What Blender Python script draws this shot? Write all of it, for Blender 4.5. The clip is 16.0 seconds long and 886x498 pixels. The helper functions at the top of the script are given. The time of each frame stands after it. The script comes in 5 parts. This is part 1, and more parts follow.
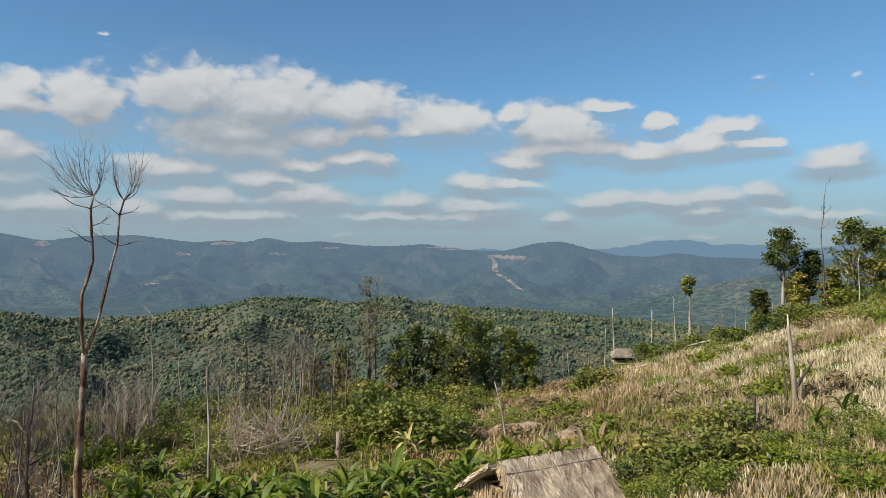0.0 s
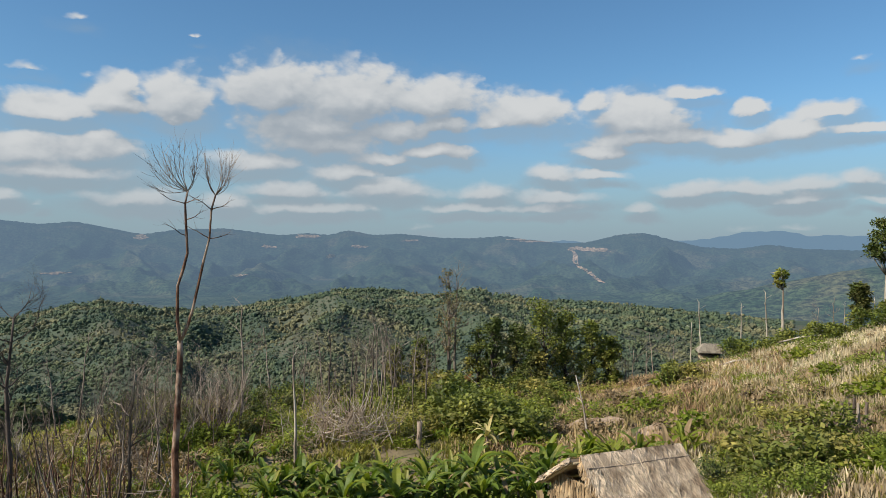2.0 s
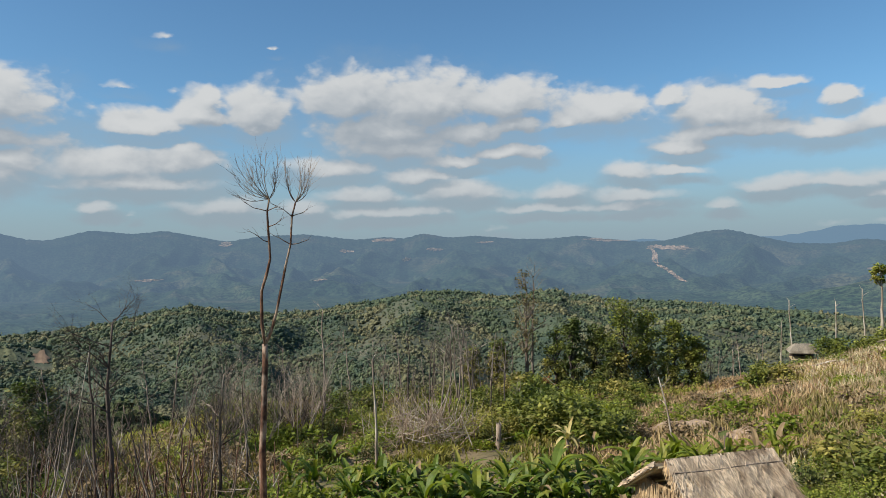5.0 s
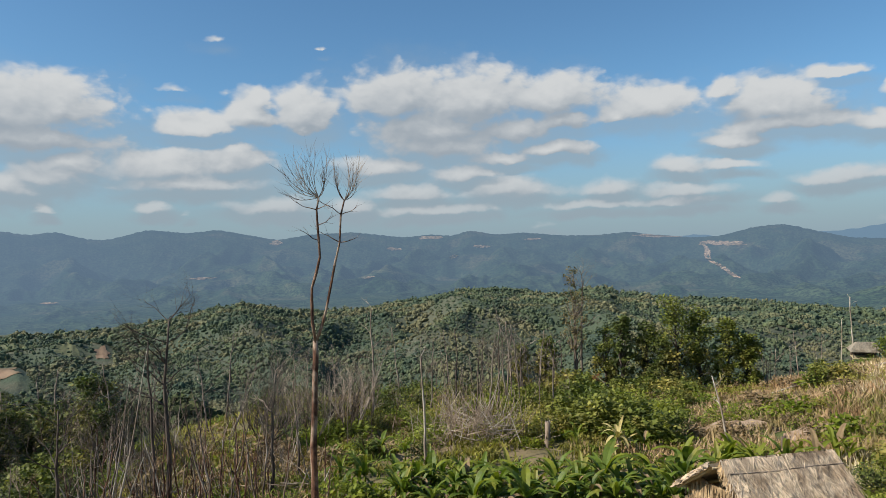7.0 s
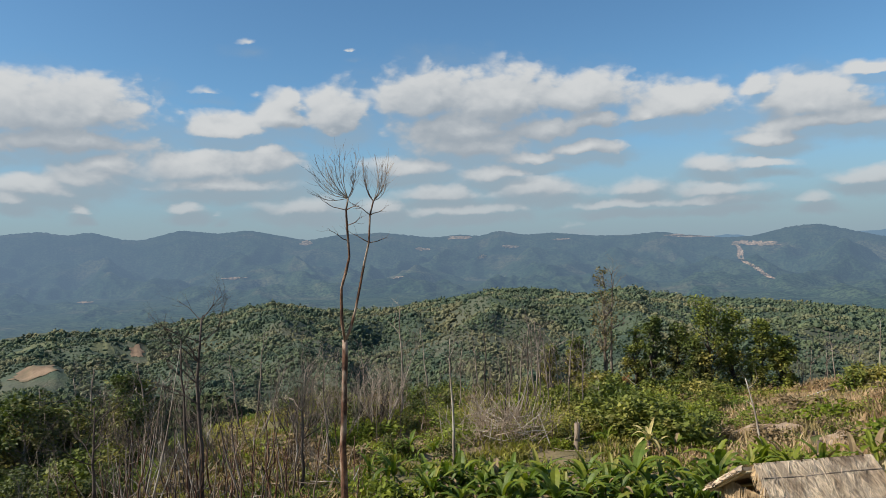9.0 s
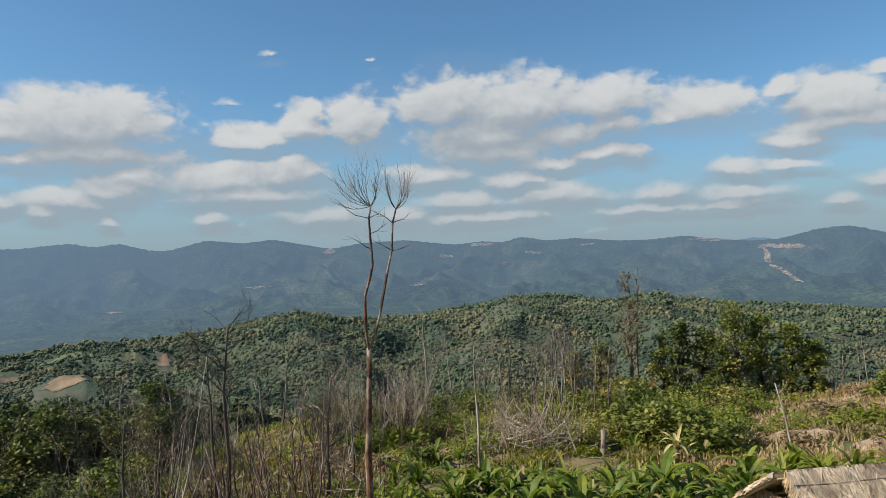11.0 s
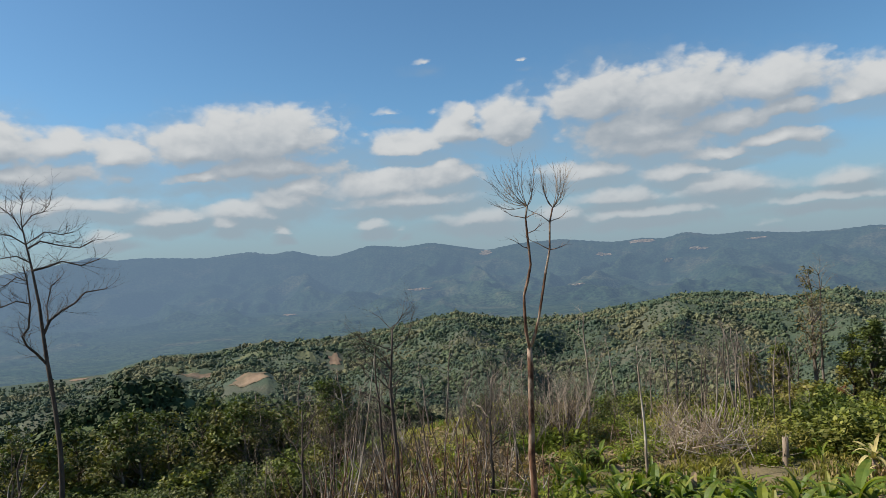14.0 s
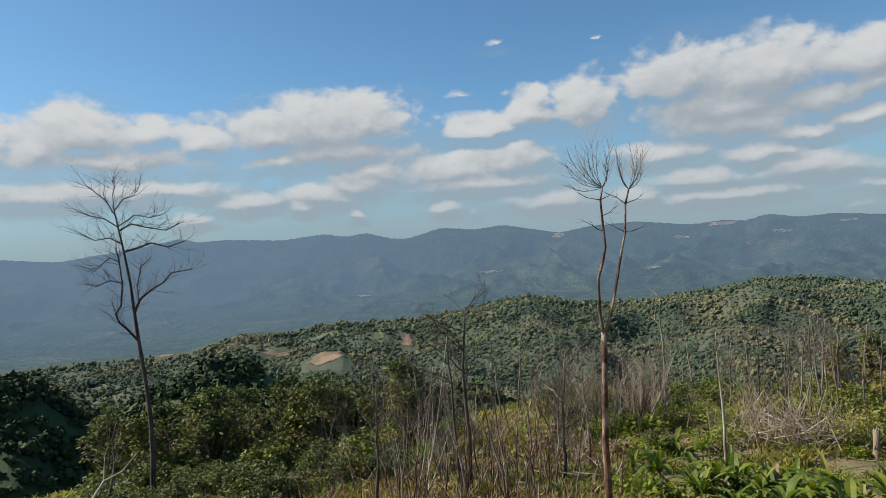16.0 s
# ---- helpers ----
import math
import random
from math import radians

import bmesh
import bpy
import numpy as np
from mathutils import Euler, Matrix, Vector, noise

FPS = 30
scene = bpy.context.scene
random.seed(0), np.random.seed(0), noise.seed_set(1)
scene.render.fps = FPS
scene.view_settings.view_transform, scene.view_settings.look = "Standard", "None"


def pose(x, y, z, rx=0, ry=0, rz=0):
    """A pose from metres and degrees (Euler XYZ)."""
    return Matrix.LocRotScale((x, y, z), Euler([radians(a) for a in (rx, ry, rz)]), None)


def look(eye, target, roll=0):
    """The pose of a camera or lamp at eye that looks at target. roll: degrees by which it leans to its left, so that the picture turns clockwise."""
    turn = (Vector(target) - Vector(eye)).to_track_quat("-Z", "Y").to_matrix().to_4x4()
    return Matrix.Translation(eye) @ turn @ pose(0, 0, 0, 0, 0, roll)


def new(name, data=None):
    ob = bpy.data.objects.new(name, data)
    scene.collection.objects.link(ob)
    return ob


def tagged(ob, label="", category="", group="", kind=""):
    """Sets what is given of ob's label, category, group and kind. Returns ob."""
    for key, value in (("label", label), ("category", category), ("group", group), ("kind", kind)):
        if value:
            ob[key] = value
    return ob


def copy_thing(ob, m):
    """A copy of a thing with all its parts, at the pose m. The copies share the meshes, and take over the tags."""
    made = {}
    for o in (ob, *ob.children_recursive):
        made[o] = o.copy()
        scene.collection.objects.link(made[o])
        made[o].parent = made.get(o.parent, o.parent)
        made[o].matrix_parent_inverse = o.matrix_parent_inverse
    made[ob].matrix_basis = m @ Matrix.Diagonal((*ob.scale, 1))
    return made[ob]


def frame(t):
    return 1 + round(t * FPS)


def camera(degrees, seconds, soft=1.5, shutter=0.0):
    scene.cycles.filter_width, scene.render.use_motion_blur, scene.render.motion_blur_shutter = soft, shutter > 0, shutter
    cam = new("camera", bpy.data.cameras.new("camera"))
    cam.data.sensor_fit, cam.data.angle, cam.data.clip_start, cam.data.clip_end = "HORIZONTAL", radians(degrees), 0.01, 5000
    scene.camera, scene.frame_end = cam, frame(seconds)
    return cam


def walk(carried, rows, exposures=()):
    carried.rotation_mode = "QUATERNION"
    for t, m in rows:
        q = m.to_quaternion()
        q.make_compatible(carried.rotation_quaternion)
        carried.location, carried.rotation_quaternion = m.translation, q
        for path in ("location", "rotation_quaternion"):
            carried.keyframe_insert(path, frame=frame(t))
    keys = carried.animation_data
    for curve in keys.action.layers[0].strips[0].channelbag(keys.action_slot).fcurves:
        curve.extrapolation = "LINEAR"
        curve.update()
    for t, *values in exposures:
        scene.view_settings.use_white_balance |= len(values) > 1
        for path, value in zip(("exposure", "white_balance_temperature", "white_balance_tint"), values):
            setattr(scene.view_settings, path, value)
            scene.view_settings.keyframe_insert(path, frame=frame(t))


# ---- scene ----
# Camera: held by a person who turns on the spot; the phone swings on a short arc round the body.
cam = camera(64.3, 16.0, 0.7)
EYE, TILT, ARM = 1.6, 0.5, 0.25
ROWS = [
    (0.0, -0.02, -0.00, 0.02), (0.5, 1.21, -0.11, -0.29), (1.0, 2.69, -0.13, -0.39), (1.5, 4.28, -0.21, -0.20),
    (2.0, 6.40, -0.63, -0.12), (2.5, 7.96, -0.60, -0.53), (3.0, 9.05, -0.82, -0.68), (3.5, 10.04, -0.53, -1.10),
    (4.0, 10.98, -0.19, -1.32), (6.5, 15.03, -0.78, -1.55), (7.0, 16.31, -0.53, -1.70), (7.5, 18.05, -0.71, -1.55),
    (8.0, 20.02, -0.69, -2.15), (8.5, 19.68, -0.77, -1.76), (9.0, 18.62, -0.45, -1.73), (11.5, 21.77, 0.49, -2.76),
    (12.0, 23.98, 0.61, -2.82), (12.5, 26.21, 0.67, -3.30), (13.0, 28.64, 0.91, -3.26), (13.5, 31.16, 0.84, -3.72),
    (14.0, 33.04, 0.90, -3.93), (14.5, 34.96, 0.54, -3.53), (15.0, 36.75, -0.12, -3.55), (15.5, 37.80, -0.07, -3.39),
    (16.0, 38.95, -0.13, -3.78),
]


def held(yaw, pitch, roll):
    a = radians(yaw)
    eye = pose(-ARM * math.sin(a), ARM * (math.cos(a) - 1), EYE)
    return eye @ pose(0, 0, 0, TILT) @ pose(0, 0, 0, 90 + pitch, 0, yaw) @ pose(0, 0, 0, 0, 0, roll)


walk(cam, [(t, held(yaw, pitch, roll)) for t, yaw, pitch, roll in ROWS], [(0.0, 0.38), (16.0, 0.38)])

# ---- world, sun ----
SUN_AZ, SUN_EL = 122.0, 40.0  # degrees to the left of the first view, and above the horizon

# clouds: bearing to the left, height above the horizon, half width, half height, in degrees
BIG_CLOUD = [
    (31.4, 11.3, 1.8, 1.6), (27, 11.6, 2.6, 1.8), (27.1, 9.9, 0.9, 0.5), (19.4, 12.7, 4.6, 2.2), (13.7, 12.3, 5, 2.1),
    (7.5, 12.1, 4, 1.7), (17.1, 10, 5.5, 1.6), (15.8, 8.6, 4.9, 1.3), (10.2, 9.7, 4, 1.1), (6.6, 10.2, 2.7, 0.9),
    (11.1, 7.3, 3, 0.5), (7.3, 8, 2.7, 0.7), (35, 10, 2.9, 0.9), (30.7, 12.2, 1.2, 0.8), (31.2, 10.8, 2.4, 0.6),
]
RIGHT_CLOUDS = [
    (-0.1, 10.9, 3.6, 1.4), (2.2, 10.3, 1.6, 0.7), (-5.7, 11.6, 1.1, 0.7), (-9.2, 10.3, 4.1, 1.6), (-9.8, 8.8, 4.9, 0.9),
    (-6.5, 7.7, 2.3, 0.5), (-12.9, 11.6, 1.8, 0.6), (-16.2, 8.3, 2.6, 0.7), (-17.2, 10.3, 1.2, 0.5), (-20.3, 8.8, 2.3, 0.8),
    (-21.9, 9.7, 2, 0.6), (-24.4, 8.4, 1.7, 0.4), (-29, 7, 1.8, 0.7),
]
LEFT_CLOUDS = [
    (48.5, 11, 6.6, 2.1), (52.5, 10.6, 2.7, 1.8), (44.4, 11.2, 3.7, 1.8), (46.8, 8.8, 5.8, 1.2), (51.4, 7.9, 2.6, 0.5),
    (65.4, 10.6, 4, 1.8), (68.8, 9.2, 1.9, 1.3), (61.2, 10.5, 2.4, 1.2), (57.6, 9.9, 2.1, 1.3), (63.6, 8.4, 6.4, 1.1),
    (72.6, 9.4, 2.2, 1.5),
]
HEAP_CLOUDS = BIG_CLOUD + RIGHT_CLOUDS + LEFT_CLOUDS
LOW_CLOUDS = [
    (-2.4, 6, 1.5, 0.6), (-5.6, 5.9, 2, 0.3), (-12.9, 4.5, 2.2, 0.4), (-17.2, 4.6, 2.1, 0.4), (-20.9, 4.6, 2.5, 0.4),
    (-24.4, 4.8, 1.1, 0.4), (-20.3, 3.7, 1.8, 0.3), (-9.2, 3, 0.9, 0.3), (-25.6, 3.1, 1.5, 0.2), (-29.2, 2.9, 2.1, 0.2),
    (10.8, 4.8, 3.3, 0.6), (2.9, 4.6, 1.8, 0.5), (18.8, 4.8, 2.9, 0.5), (20.8, 6.9, 3.2, 0.6), (14.6, 6.2, 2.6, 0.5),
    (23.2, 3.8, 1.4, 0.5), (17.1, 3.3, 4.2, 0.4), (-2.6, 4.1, 2.8, 0.4), (-2.1, 3.2, 2.5, 0.3), (4.3, 3.3, 3.7, 0.3),
]
LOW_LEFT_CLOUDS = [
    (37.2, 7.1, 4, 0.9), (33.2, 7.4, 2.7, 0.7), (43.9, 7, 2.6, 0.7), (45.8, 6, 1.8, 0.5), (48.6, 5.2, 2.6, 0.5),
    (35.6, 5.7, 4.6, 0.6), (30, 3.9, 2.9, 0.5), (46.2, 3.7, 0.5, 0.3), (38.9, 3.8, 0.9, 0.3), (50, 4.4, 1.3, 0.4),
    (54.1, 5, 1.9, 0.4), (49.3, 5.2, 2.2, 0.5), (44.7, 6.3, 2.5, 0.7), (58.4, 3.8, 1.4, 0.3), (68.1, 6, 3.8, 0.6),
    (62.6, 6.1, 6.1, 0.5),
]
FLAT_CLOUDS = LOW_CLOUDS + LOW_LEFT_CLOUDS
WISP_CLOUDS = [
    (-24.4, 13.2, 0.9, 0.4), (-27.7, 12.9, 0.5, 0.3), (-30.1, 12.7, 0.8, 0.3), (26, 16, 0.6, 0.2), (8.4, 1.9, 2.2, 0.3),
    (-16.4, 1.6, 1.7, 0.3), (-20.1, 1.6, 1.6, 0.3), (36.9, 12.7, 1.7, 0.4), (33.4, 12.8, 0.9, 0.5), (34.2, 16.4, 1.3, 0.5),
    (25.6, 16, 0.5, 0.2), (36.7, 3.3, 0.6, 0.3),
]


def link(tree, a, b):
    tree.links.new(a, b)


def node(tree, kind, **settings):
    n = tree.nodes.new(kind)
    for key, value in settings.items():
        if key == "op":
            n.operation = value
        elif key == "blend":
            n.blend_type = value
    return n


def vmath(tree, op, a, b=None, c=None):
    n = node(tree, "ShaderNodeVectorMath", op=op)
    for i, v in enumerate((a, b, c)):
        if v is None:
            continue
        if isinstance(v, (tuple, list)):
            n.inputs[i].default_value = v
        else:
            link(tree, v, n.inputs[i])
    return n.outputs["Value"] if op in ("LENGTH", "DOT_PRODUCT") else n.outputs["Vector"]


def fmath(tree, op, a, b=None, c=None, clamp=False):
    n = node(tree, "ShaderNodeMath", op=op)
    n.use_clamp = clamp
    for i, v in enumerate((a, b, c)):
        if v is None:
            continue
        if isinstance(v, (int, float)):
            n.inputs[i].default_value = v
        else:
            link(tree, v, n.inputs[i])
    return n.outputs[0]


def smooth(tree, v, lo, hi, a=0.0, b=1.0):
    n = node(tree, "ShaderNodeMapRange")
    n.interpolation_type = "SMOOTHSTEP"
    link(tree, v, n.inputs["Value"])
    for key, x in (("From Min", lo), ("From Max", hi), ("To Min", a), ("To Max", b)):
        n.inputs[key].default_value = x
    return n.outputs["Result"]


def noise_tex(tree, vec, scale, detail=4.0, rough=0.55):
    n = node(tree, "ShaderNodeTexNoise")
    n.inputs["Scale"].default_value, n.inputs["Detail"].default_value, n.inputs["Roughness"].default_value = scale, detail, rough
    if vec is not None:
        link(tree, vec, n.inputs["Vector"])
    return n


def mix_col(tree, fac, a, b, blend="MIX"):
    n = node(tree, "ShaderNodeMix")
    n.data_type, n.blend_type = "RGBA", blend
    for key, v in ((0, fac), (6, a), (7, b)):
        if isinstance(v, (int, float)):
            n.inputs[key].default_value = v
        elif isinstance(v, (tuple, list)):
            n.inputs[key].default_value = (*v, 1)
        else:
            link(tree, v, n.inputs[key])
    return n.outputs[2]


def cloud_group():
    """How deep in cloud a bearing lies: 1 in the heart of a cloud, 0 at its rim, below 0 in clear sky."""
    g = bpy.data.node_groups.new("cloud_field", "ShaderNodeTree")
    g.interface.new_socket("Place", in_out="INPUT", socket_type="NodeSocketVector")
    g.interface.new_socket("Depth", in_out="OUTPUT", socket_type="NodeSocketFloat")
    place = g.nodes.new("NodeGroupInput").outputs["Place"]
    out = g.nodes.new("NodeGroupOutput")
    near = None
    for az, el, w, h, faint in [(*c, 0.0) for c in HEAP_CLOUDS] + [(a, e, w * 1.1, h * 1.35, 0.02) for a, e, w, h in FLAT_CLOUDS] + [(a, e, w * 1.5, h * 1.5, 0.95) for a, e, w, h in WISP_CLOUDS]:
        w, h = 1.08 * w, 1.3 * h
        v = vmath(g, "MULTIPLY_ADD", place, (1 / w, 1 / h, 0), (-az / w, -(el - 0.32 * h) / h, 0))
        v = vmath(g, "MAXIMUM", v, vmath(g, "MULTIPLY", v, (-1, -1.7, 0)))
        r = fmath(g, "ADD", vmath(g, "LENGTH", v), faint)
        near = r if near is None else fmath(g, "SMOOTH_MIN", near, r, 0.40)
    link(g, fmath(g, "SUBTRACT", 1.0, near), out.inputs["Depth"])
    return g


def make_world():
    world = bpy.data.worlds.new("sky")
    scene.world = world
    world.use_nodes = True
    t = world.node_tree
    t.nodes.clear()
    sky = node(t, "ShaderNodeTexSky")
    sky.sky_type, sky.sun_disc = "NISHITA", False
    sky.sun_elevation, sky.sun_rotation = radians(SUN_EL), radians(-SUN_AZ)
    sky.altitude, sky.air_density, sky.dust_density, sky.ozone_density = 900, 1.0, 1.4, 2.0
    way = node(t, "ShaderNodeTexCoord").outputs["Generated"]
    sep = node(t, "ShaderNodeSeparateXYZ")
    link(t, way, sep.inputs[0])
    az = fmath(t, "MULTIPLY", fmath(t, "ARCTAN2", fmath(t, "MULTIPLY", sep.outputs[0], -1.0), sep.outputs[1]), 57.2958)
    el = fmath(t, "MULTIPLY", fmath(t, "ARCSINE", sep.outputs[2]), 57.2958)
    flat = node(t, "ShaderNodeCombineXYZ")
    link(t, az, flat.inputs[0]), link(t, el, flat.inputs[1])
    flat = flat.outputs[0]
    long = vmath(t, "MULTIPLY", flat, (0.6, 1.0, 1.0))
    # billows push the outlines about, finer ones fray them
    puff = noise_tex(t, long, 0.30, 5, 0.55)
    group = cloud_group()

    def density(off):
        """Cloud at a bearing shifted by off: heaps and layers, swollen into billows."""
        at = vmath(t, "ADD", flat, off)
        stretch = vmath(t, "MULTIPLY", at, (0.62, 1.0, 1.0))
        wander = noise_tex(t, stretch, 0.45, 4, 0.55)
        shove = vmath(t, "MULTIPLY_ADD", vmath(t, "SUBTRACT", wander.outputs["Color"], (0.5, 0.5, 0.5)), (2.8, 1.7, 0), at)
        n = t.nodes.new("ShaderNodeGroup")
        n.node_tree = group
        link(t, shove, n.inputs[0])
        total = n.outputs[0]
        for scale, weight in ((0.42, 0.46), (1.0, 0.34), (2.3, 0.15), (5.0, 0.035)):
            v = node(t, "ShaderNodeTexVoronoi")
            v.feature, v.distance = "SMOOTH_F1", "EUCLIDEAN"
            v.inputs["Scale"].default_value, v.inputs["Smoothness"].default_value = scale, 0.7
            link(t, vmath(t, "MULTIPLY_ADD", shove, (0.66, 1.0, 0.0), (3.0, 7.0, 0.0)), v.inputs["Vector"])
            total = fmath(t, "ADD", total, fmath(t, "MULTIPLY", fmath(t, "SUBTRACT", 0.42, v.outputs["Distance"]), weight))
        return fmath(t, "ADD", total, fmath(t, "MULTIPLY", fmath(t, "SUBTRACT", noise_tex(t, stretch, 1.8, 4, 0.5).outputs["Fac"], 0.5), 0.22))

    body, above = density((0, 0, 0)), density((0.3, 0.75, 0))
    deep = t.nodes.new("ShaderNodeGroup")
    deep.node_tree = group
    link(t, vmath(t, "MULTIPLY_ADD", vmath(t, "SUBTRACT", puff.outputs["Color"], (0.5, 0.5, 0.5)), (3.0, 1.6, 0), vmath(t, "ADD", flat, (0.8, 2.3, 0))), deep.inputs[0])
    # edges are crisp above and melt into veils below; near the horizon the air between thins the clouds out
    thin = smooth(t, el, 0.5, 8.0, 0.66, 0.98)
    lift = fmath(t, "SUBTRACT", body, above)
    edge = fmath(t, "ADD", body, fmath(t, "MULTIPLY", smooth(t, lift, -0.5, 0.5, -0.24, 0.16), 1.0))
    soft = smooth(t, el, 4.5, 9.0, 1.0, 0.0)
    crisp, melted = smooth(t, edge, -0.28, 0.28), smooth(t, edge, -0.45, 0.60)
    cover = fmath(t, "MULTIPLY", fmath(t, "ADD", crisp, fmath(t, "MULTIPLY", fmath(t, "SUBTRACT", melted, crisp), soft)), thin)
    veil = fmath(t, "MULTIPLY", smooth(t, fmath(t, "ADD", above, fmath(t, "MULTIPLY", fmath(t, "SUBTRACT", puff.outputs["Fac"], 0.5), 2.0)), -1.1, 0.5), smooth(t, el, 3.0, 14.0, 0.80, 0.28))
    # the sunlit crowns are where there is less cloud above than here
    under = fmath(t, "MAXIMUM", deep.outputs[0], -0.7)
    glare = fmath(t, "SUBTRACT", fmath(t, "MULTIPLY", lift, 0.85), fmath(t, "MULTIPLY", under, smooth(t, el, 5.0, 8.5, 0.1, 0.5)))
    lit = smooth(t, glare, -0.62, 0.78)
    white = mix_col(t, lit, (2.75, 3.16, 3.58), (5.25, 5.38, 5.42))
    white = mix_col(t, smooth(t, el, 0.5, 9.0, 0.42, 0.0), white, (3.0, 3.5, 3.85))
    low = smooth(t, el, -1.0, 12.0)
    clear = mix_col(t, 1.0, sky.outputs[0], (0.66, 0.94, 1.04), "MULTIPLY")
    clear = mix_col(t, fmath(t, "MULTIPLY", fmath(t, "SUBTRACT", 1.0, low), 0.92), clear, (2.28, 2.98, 3.55))
    tone = mix_col(t, veil, clear, (2.5, 3.05, 3.5))
    tone = mix_col(t, cover, tone, white)
    back = node(t, "ShaderNodeBackground")
    link(t, tone, back.inputs[0])
    back.inputs[1].default_value = 0.094
    link(t, back.outputs[0], node(t, "ShaderNodeOutputWorld").inputs[0])
    world.cycles.sampling_method = "MANUAL"
    world.cycles.sample_map_resolution = 512


make_world()
sun = new("sun", bpy.data.lights.new("sun", "SUN"))
sun.data.energy, sun.data.angle, sun.data.color = 5.0, radians(0.6), (1.0, 0.93, 0.80)
_a, _e = radians(SUN_AZ), radians(SUN_EL)
SUN_WAY = Vector((-math.sin(_a) * math.cos(_e), math.cos(_a) * math.cos(_e), math.sin(_e)))
sun.matrix_world = look(SUN_WAY * 60, (0, 0, 0))

# ---- materials ----
def surface(name, colours, scale=4.0, rough=0.85, bump=0.3, bump_scale=None, island=0.0, spec=0.25, streak=None, leaf=0.0, per_object=0.0, fine=0.25):
    """A matt natural surface: two or three colours mixed by broad noise, mottled by fine noise, with relief.
    island: how far each loose piece differs in lightness; leaf: share of light that shines through."""
    m = bpy.data.materials.new(name)
    m.use_nodes = True
    t = m.node_tree
    t.nodes.clear()
    place = node(t, "ShaderNodeTexCoord").outputs["Object"]
    if streak:
        place = vmath(t, "MULTIPLY", place, streak)
    broad = noise_tex(t, place, scale, 5, 0.6).outputs["Fac"]
    tone = mix_col(t, smooth(t, broad, 0.36, 0.64), colours[0], colours[1])
    if len(colours) > 2:
        other = noise_tex(t, vmath(t, "ADD", place, (17.0, 5.0, 3.0)), scale * 0.37, 4, 0.6).outputs["Fac"]
        tone = mix_col(t, smooth(t, other, 0.48, 0.62), tone, colours[2])
    grain = noise_tex(t, place, (bump_scale or scale * 6), 3, 0.65).outputs["Fac"]
    tone = mix_col(t, 1.0, tone, mix_col(t, grain, (1 - fine,) * 3, (1 + fine,) * 3), "MULTIPLY")
    if island:
        each = node(t, "ShaderNodeNewGeometry").outputs["Random Per Island"]
        tone = mix_col(t, 1.0, tone, mix_col(t, each, (1 - island,) * 3, (1 + island, 1 + island * 0.85, 1 + island * 0.5)), "MULTIPLY")
    if per_object:
        each = node(t, "ShaderNodeObjectInfo").outputs["Random"]
        tone = mix_col(t, 1.0, tone, mix_col(t, each, (1 - per_object,) * 3, (1 + per_object,) * 3), "MULTIPLY")
    b = node(t, "ShaderNodeBsdfPrincipled")
    link(t, tone, b.inputs["Base Color"])
    b.inputs["Roughness"].default_value, b.inputs["Specular IOR Level"].default_value = rough, spec
    if bump:
        n = node(t, "ShaderNodeBump")
        n.inputs["Strength"].default_value, n.inputs["Distance"].default_value = bump, 0.5 / (bump_scale or scale * 6)
        link(t, grain, n.inputs["Height"])
        link(t, n.outputs[0], b.inputs["Normal"])
    top = b.outputs[0]
    if leaf:
        through_leaf = node(t, "ShaderNodeBsdfTranslucent")
        link(t, mix_col(t, 1.0, tone, (1.25, 1.35, 0.55), "MULTIPLY"), through_leaf.inputs[0])
        mixed = node(t, "ShaderNodeMixShader")
        mixed.inputs[0].default_value = leaf
        link(t, top, mixed.inputs[1]), link(t, through_leaf.outputs[0], mixed.inputs[2])
        top = mixed.outputs[0]
    link(t, top, node(t, "ShaderNodeOutputMaterial").inputs[0])
    return m


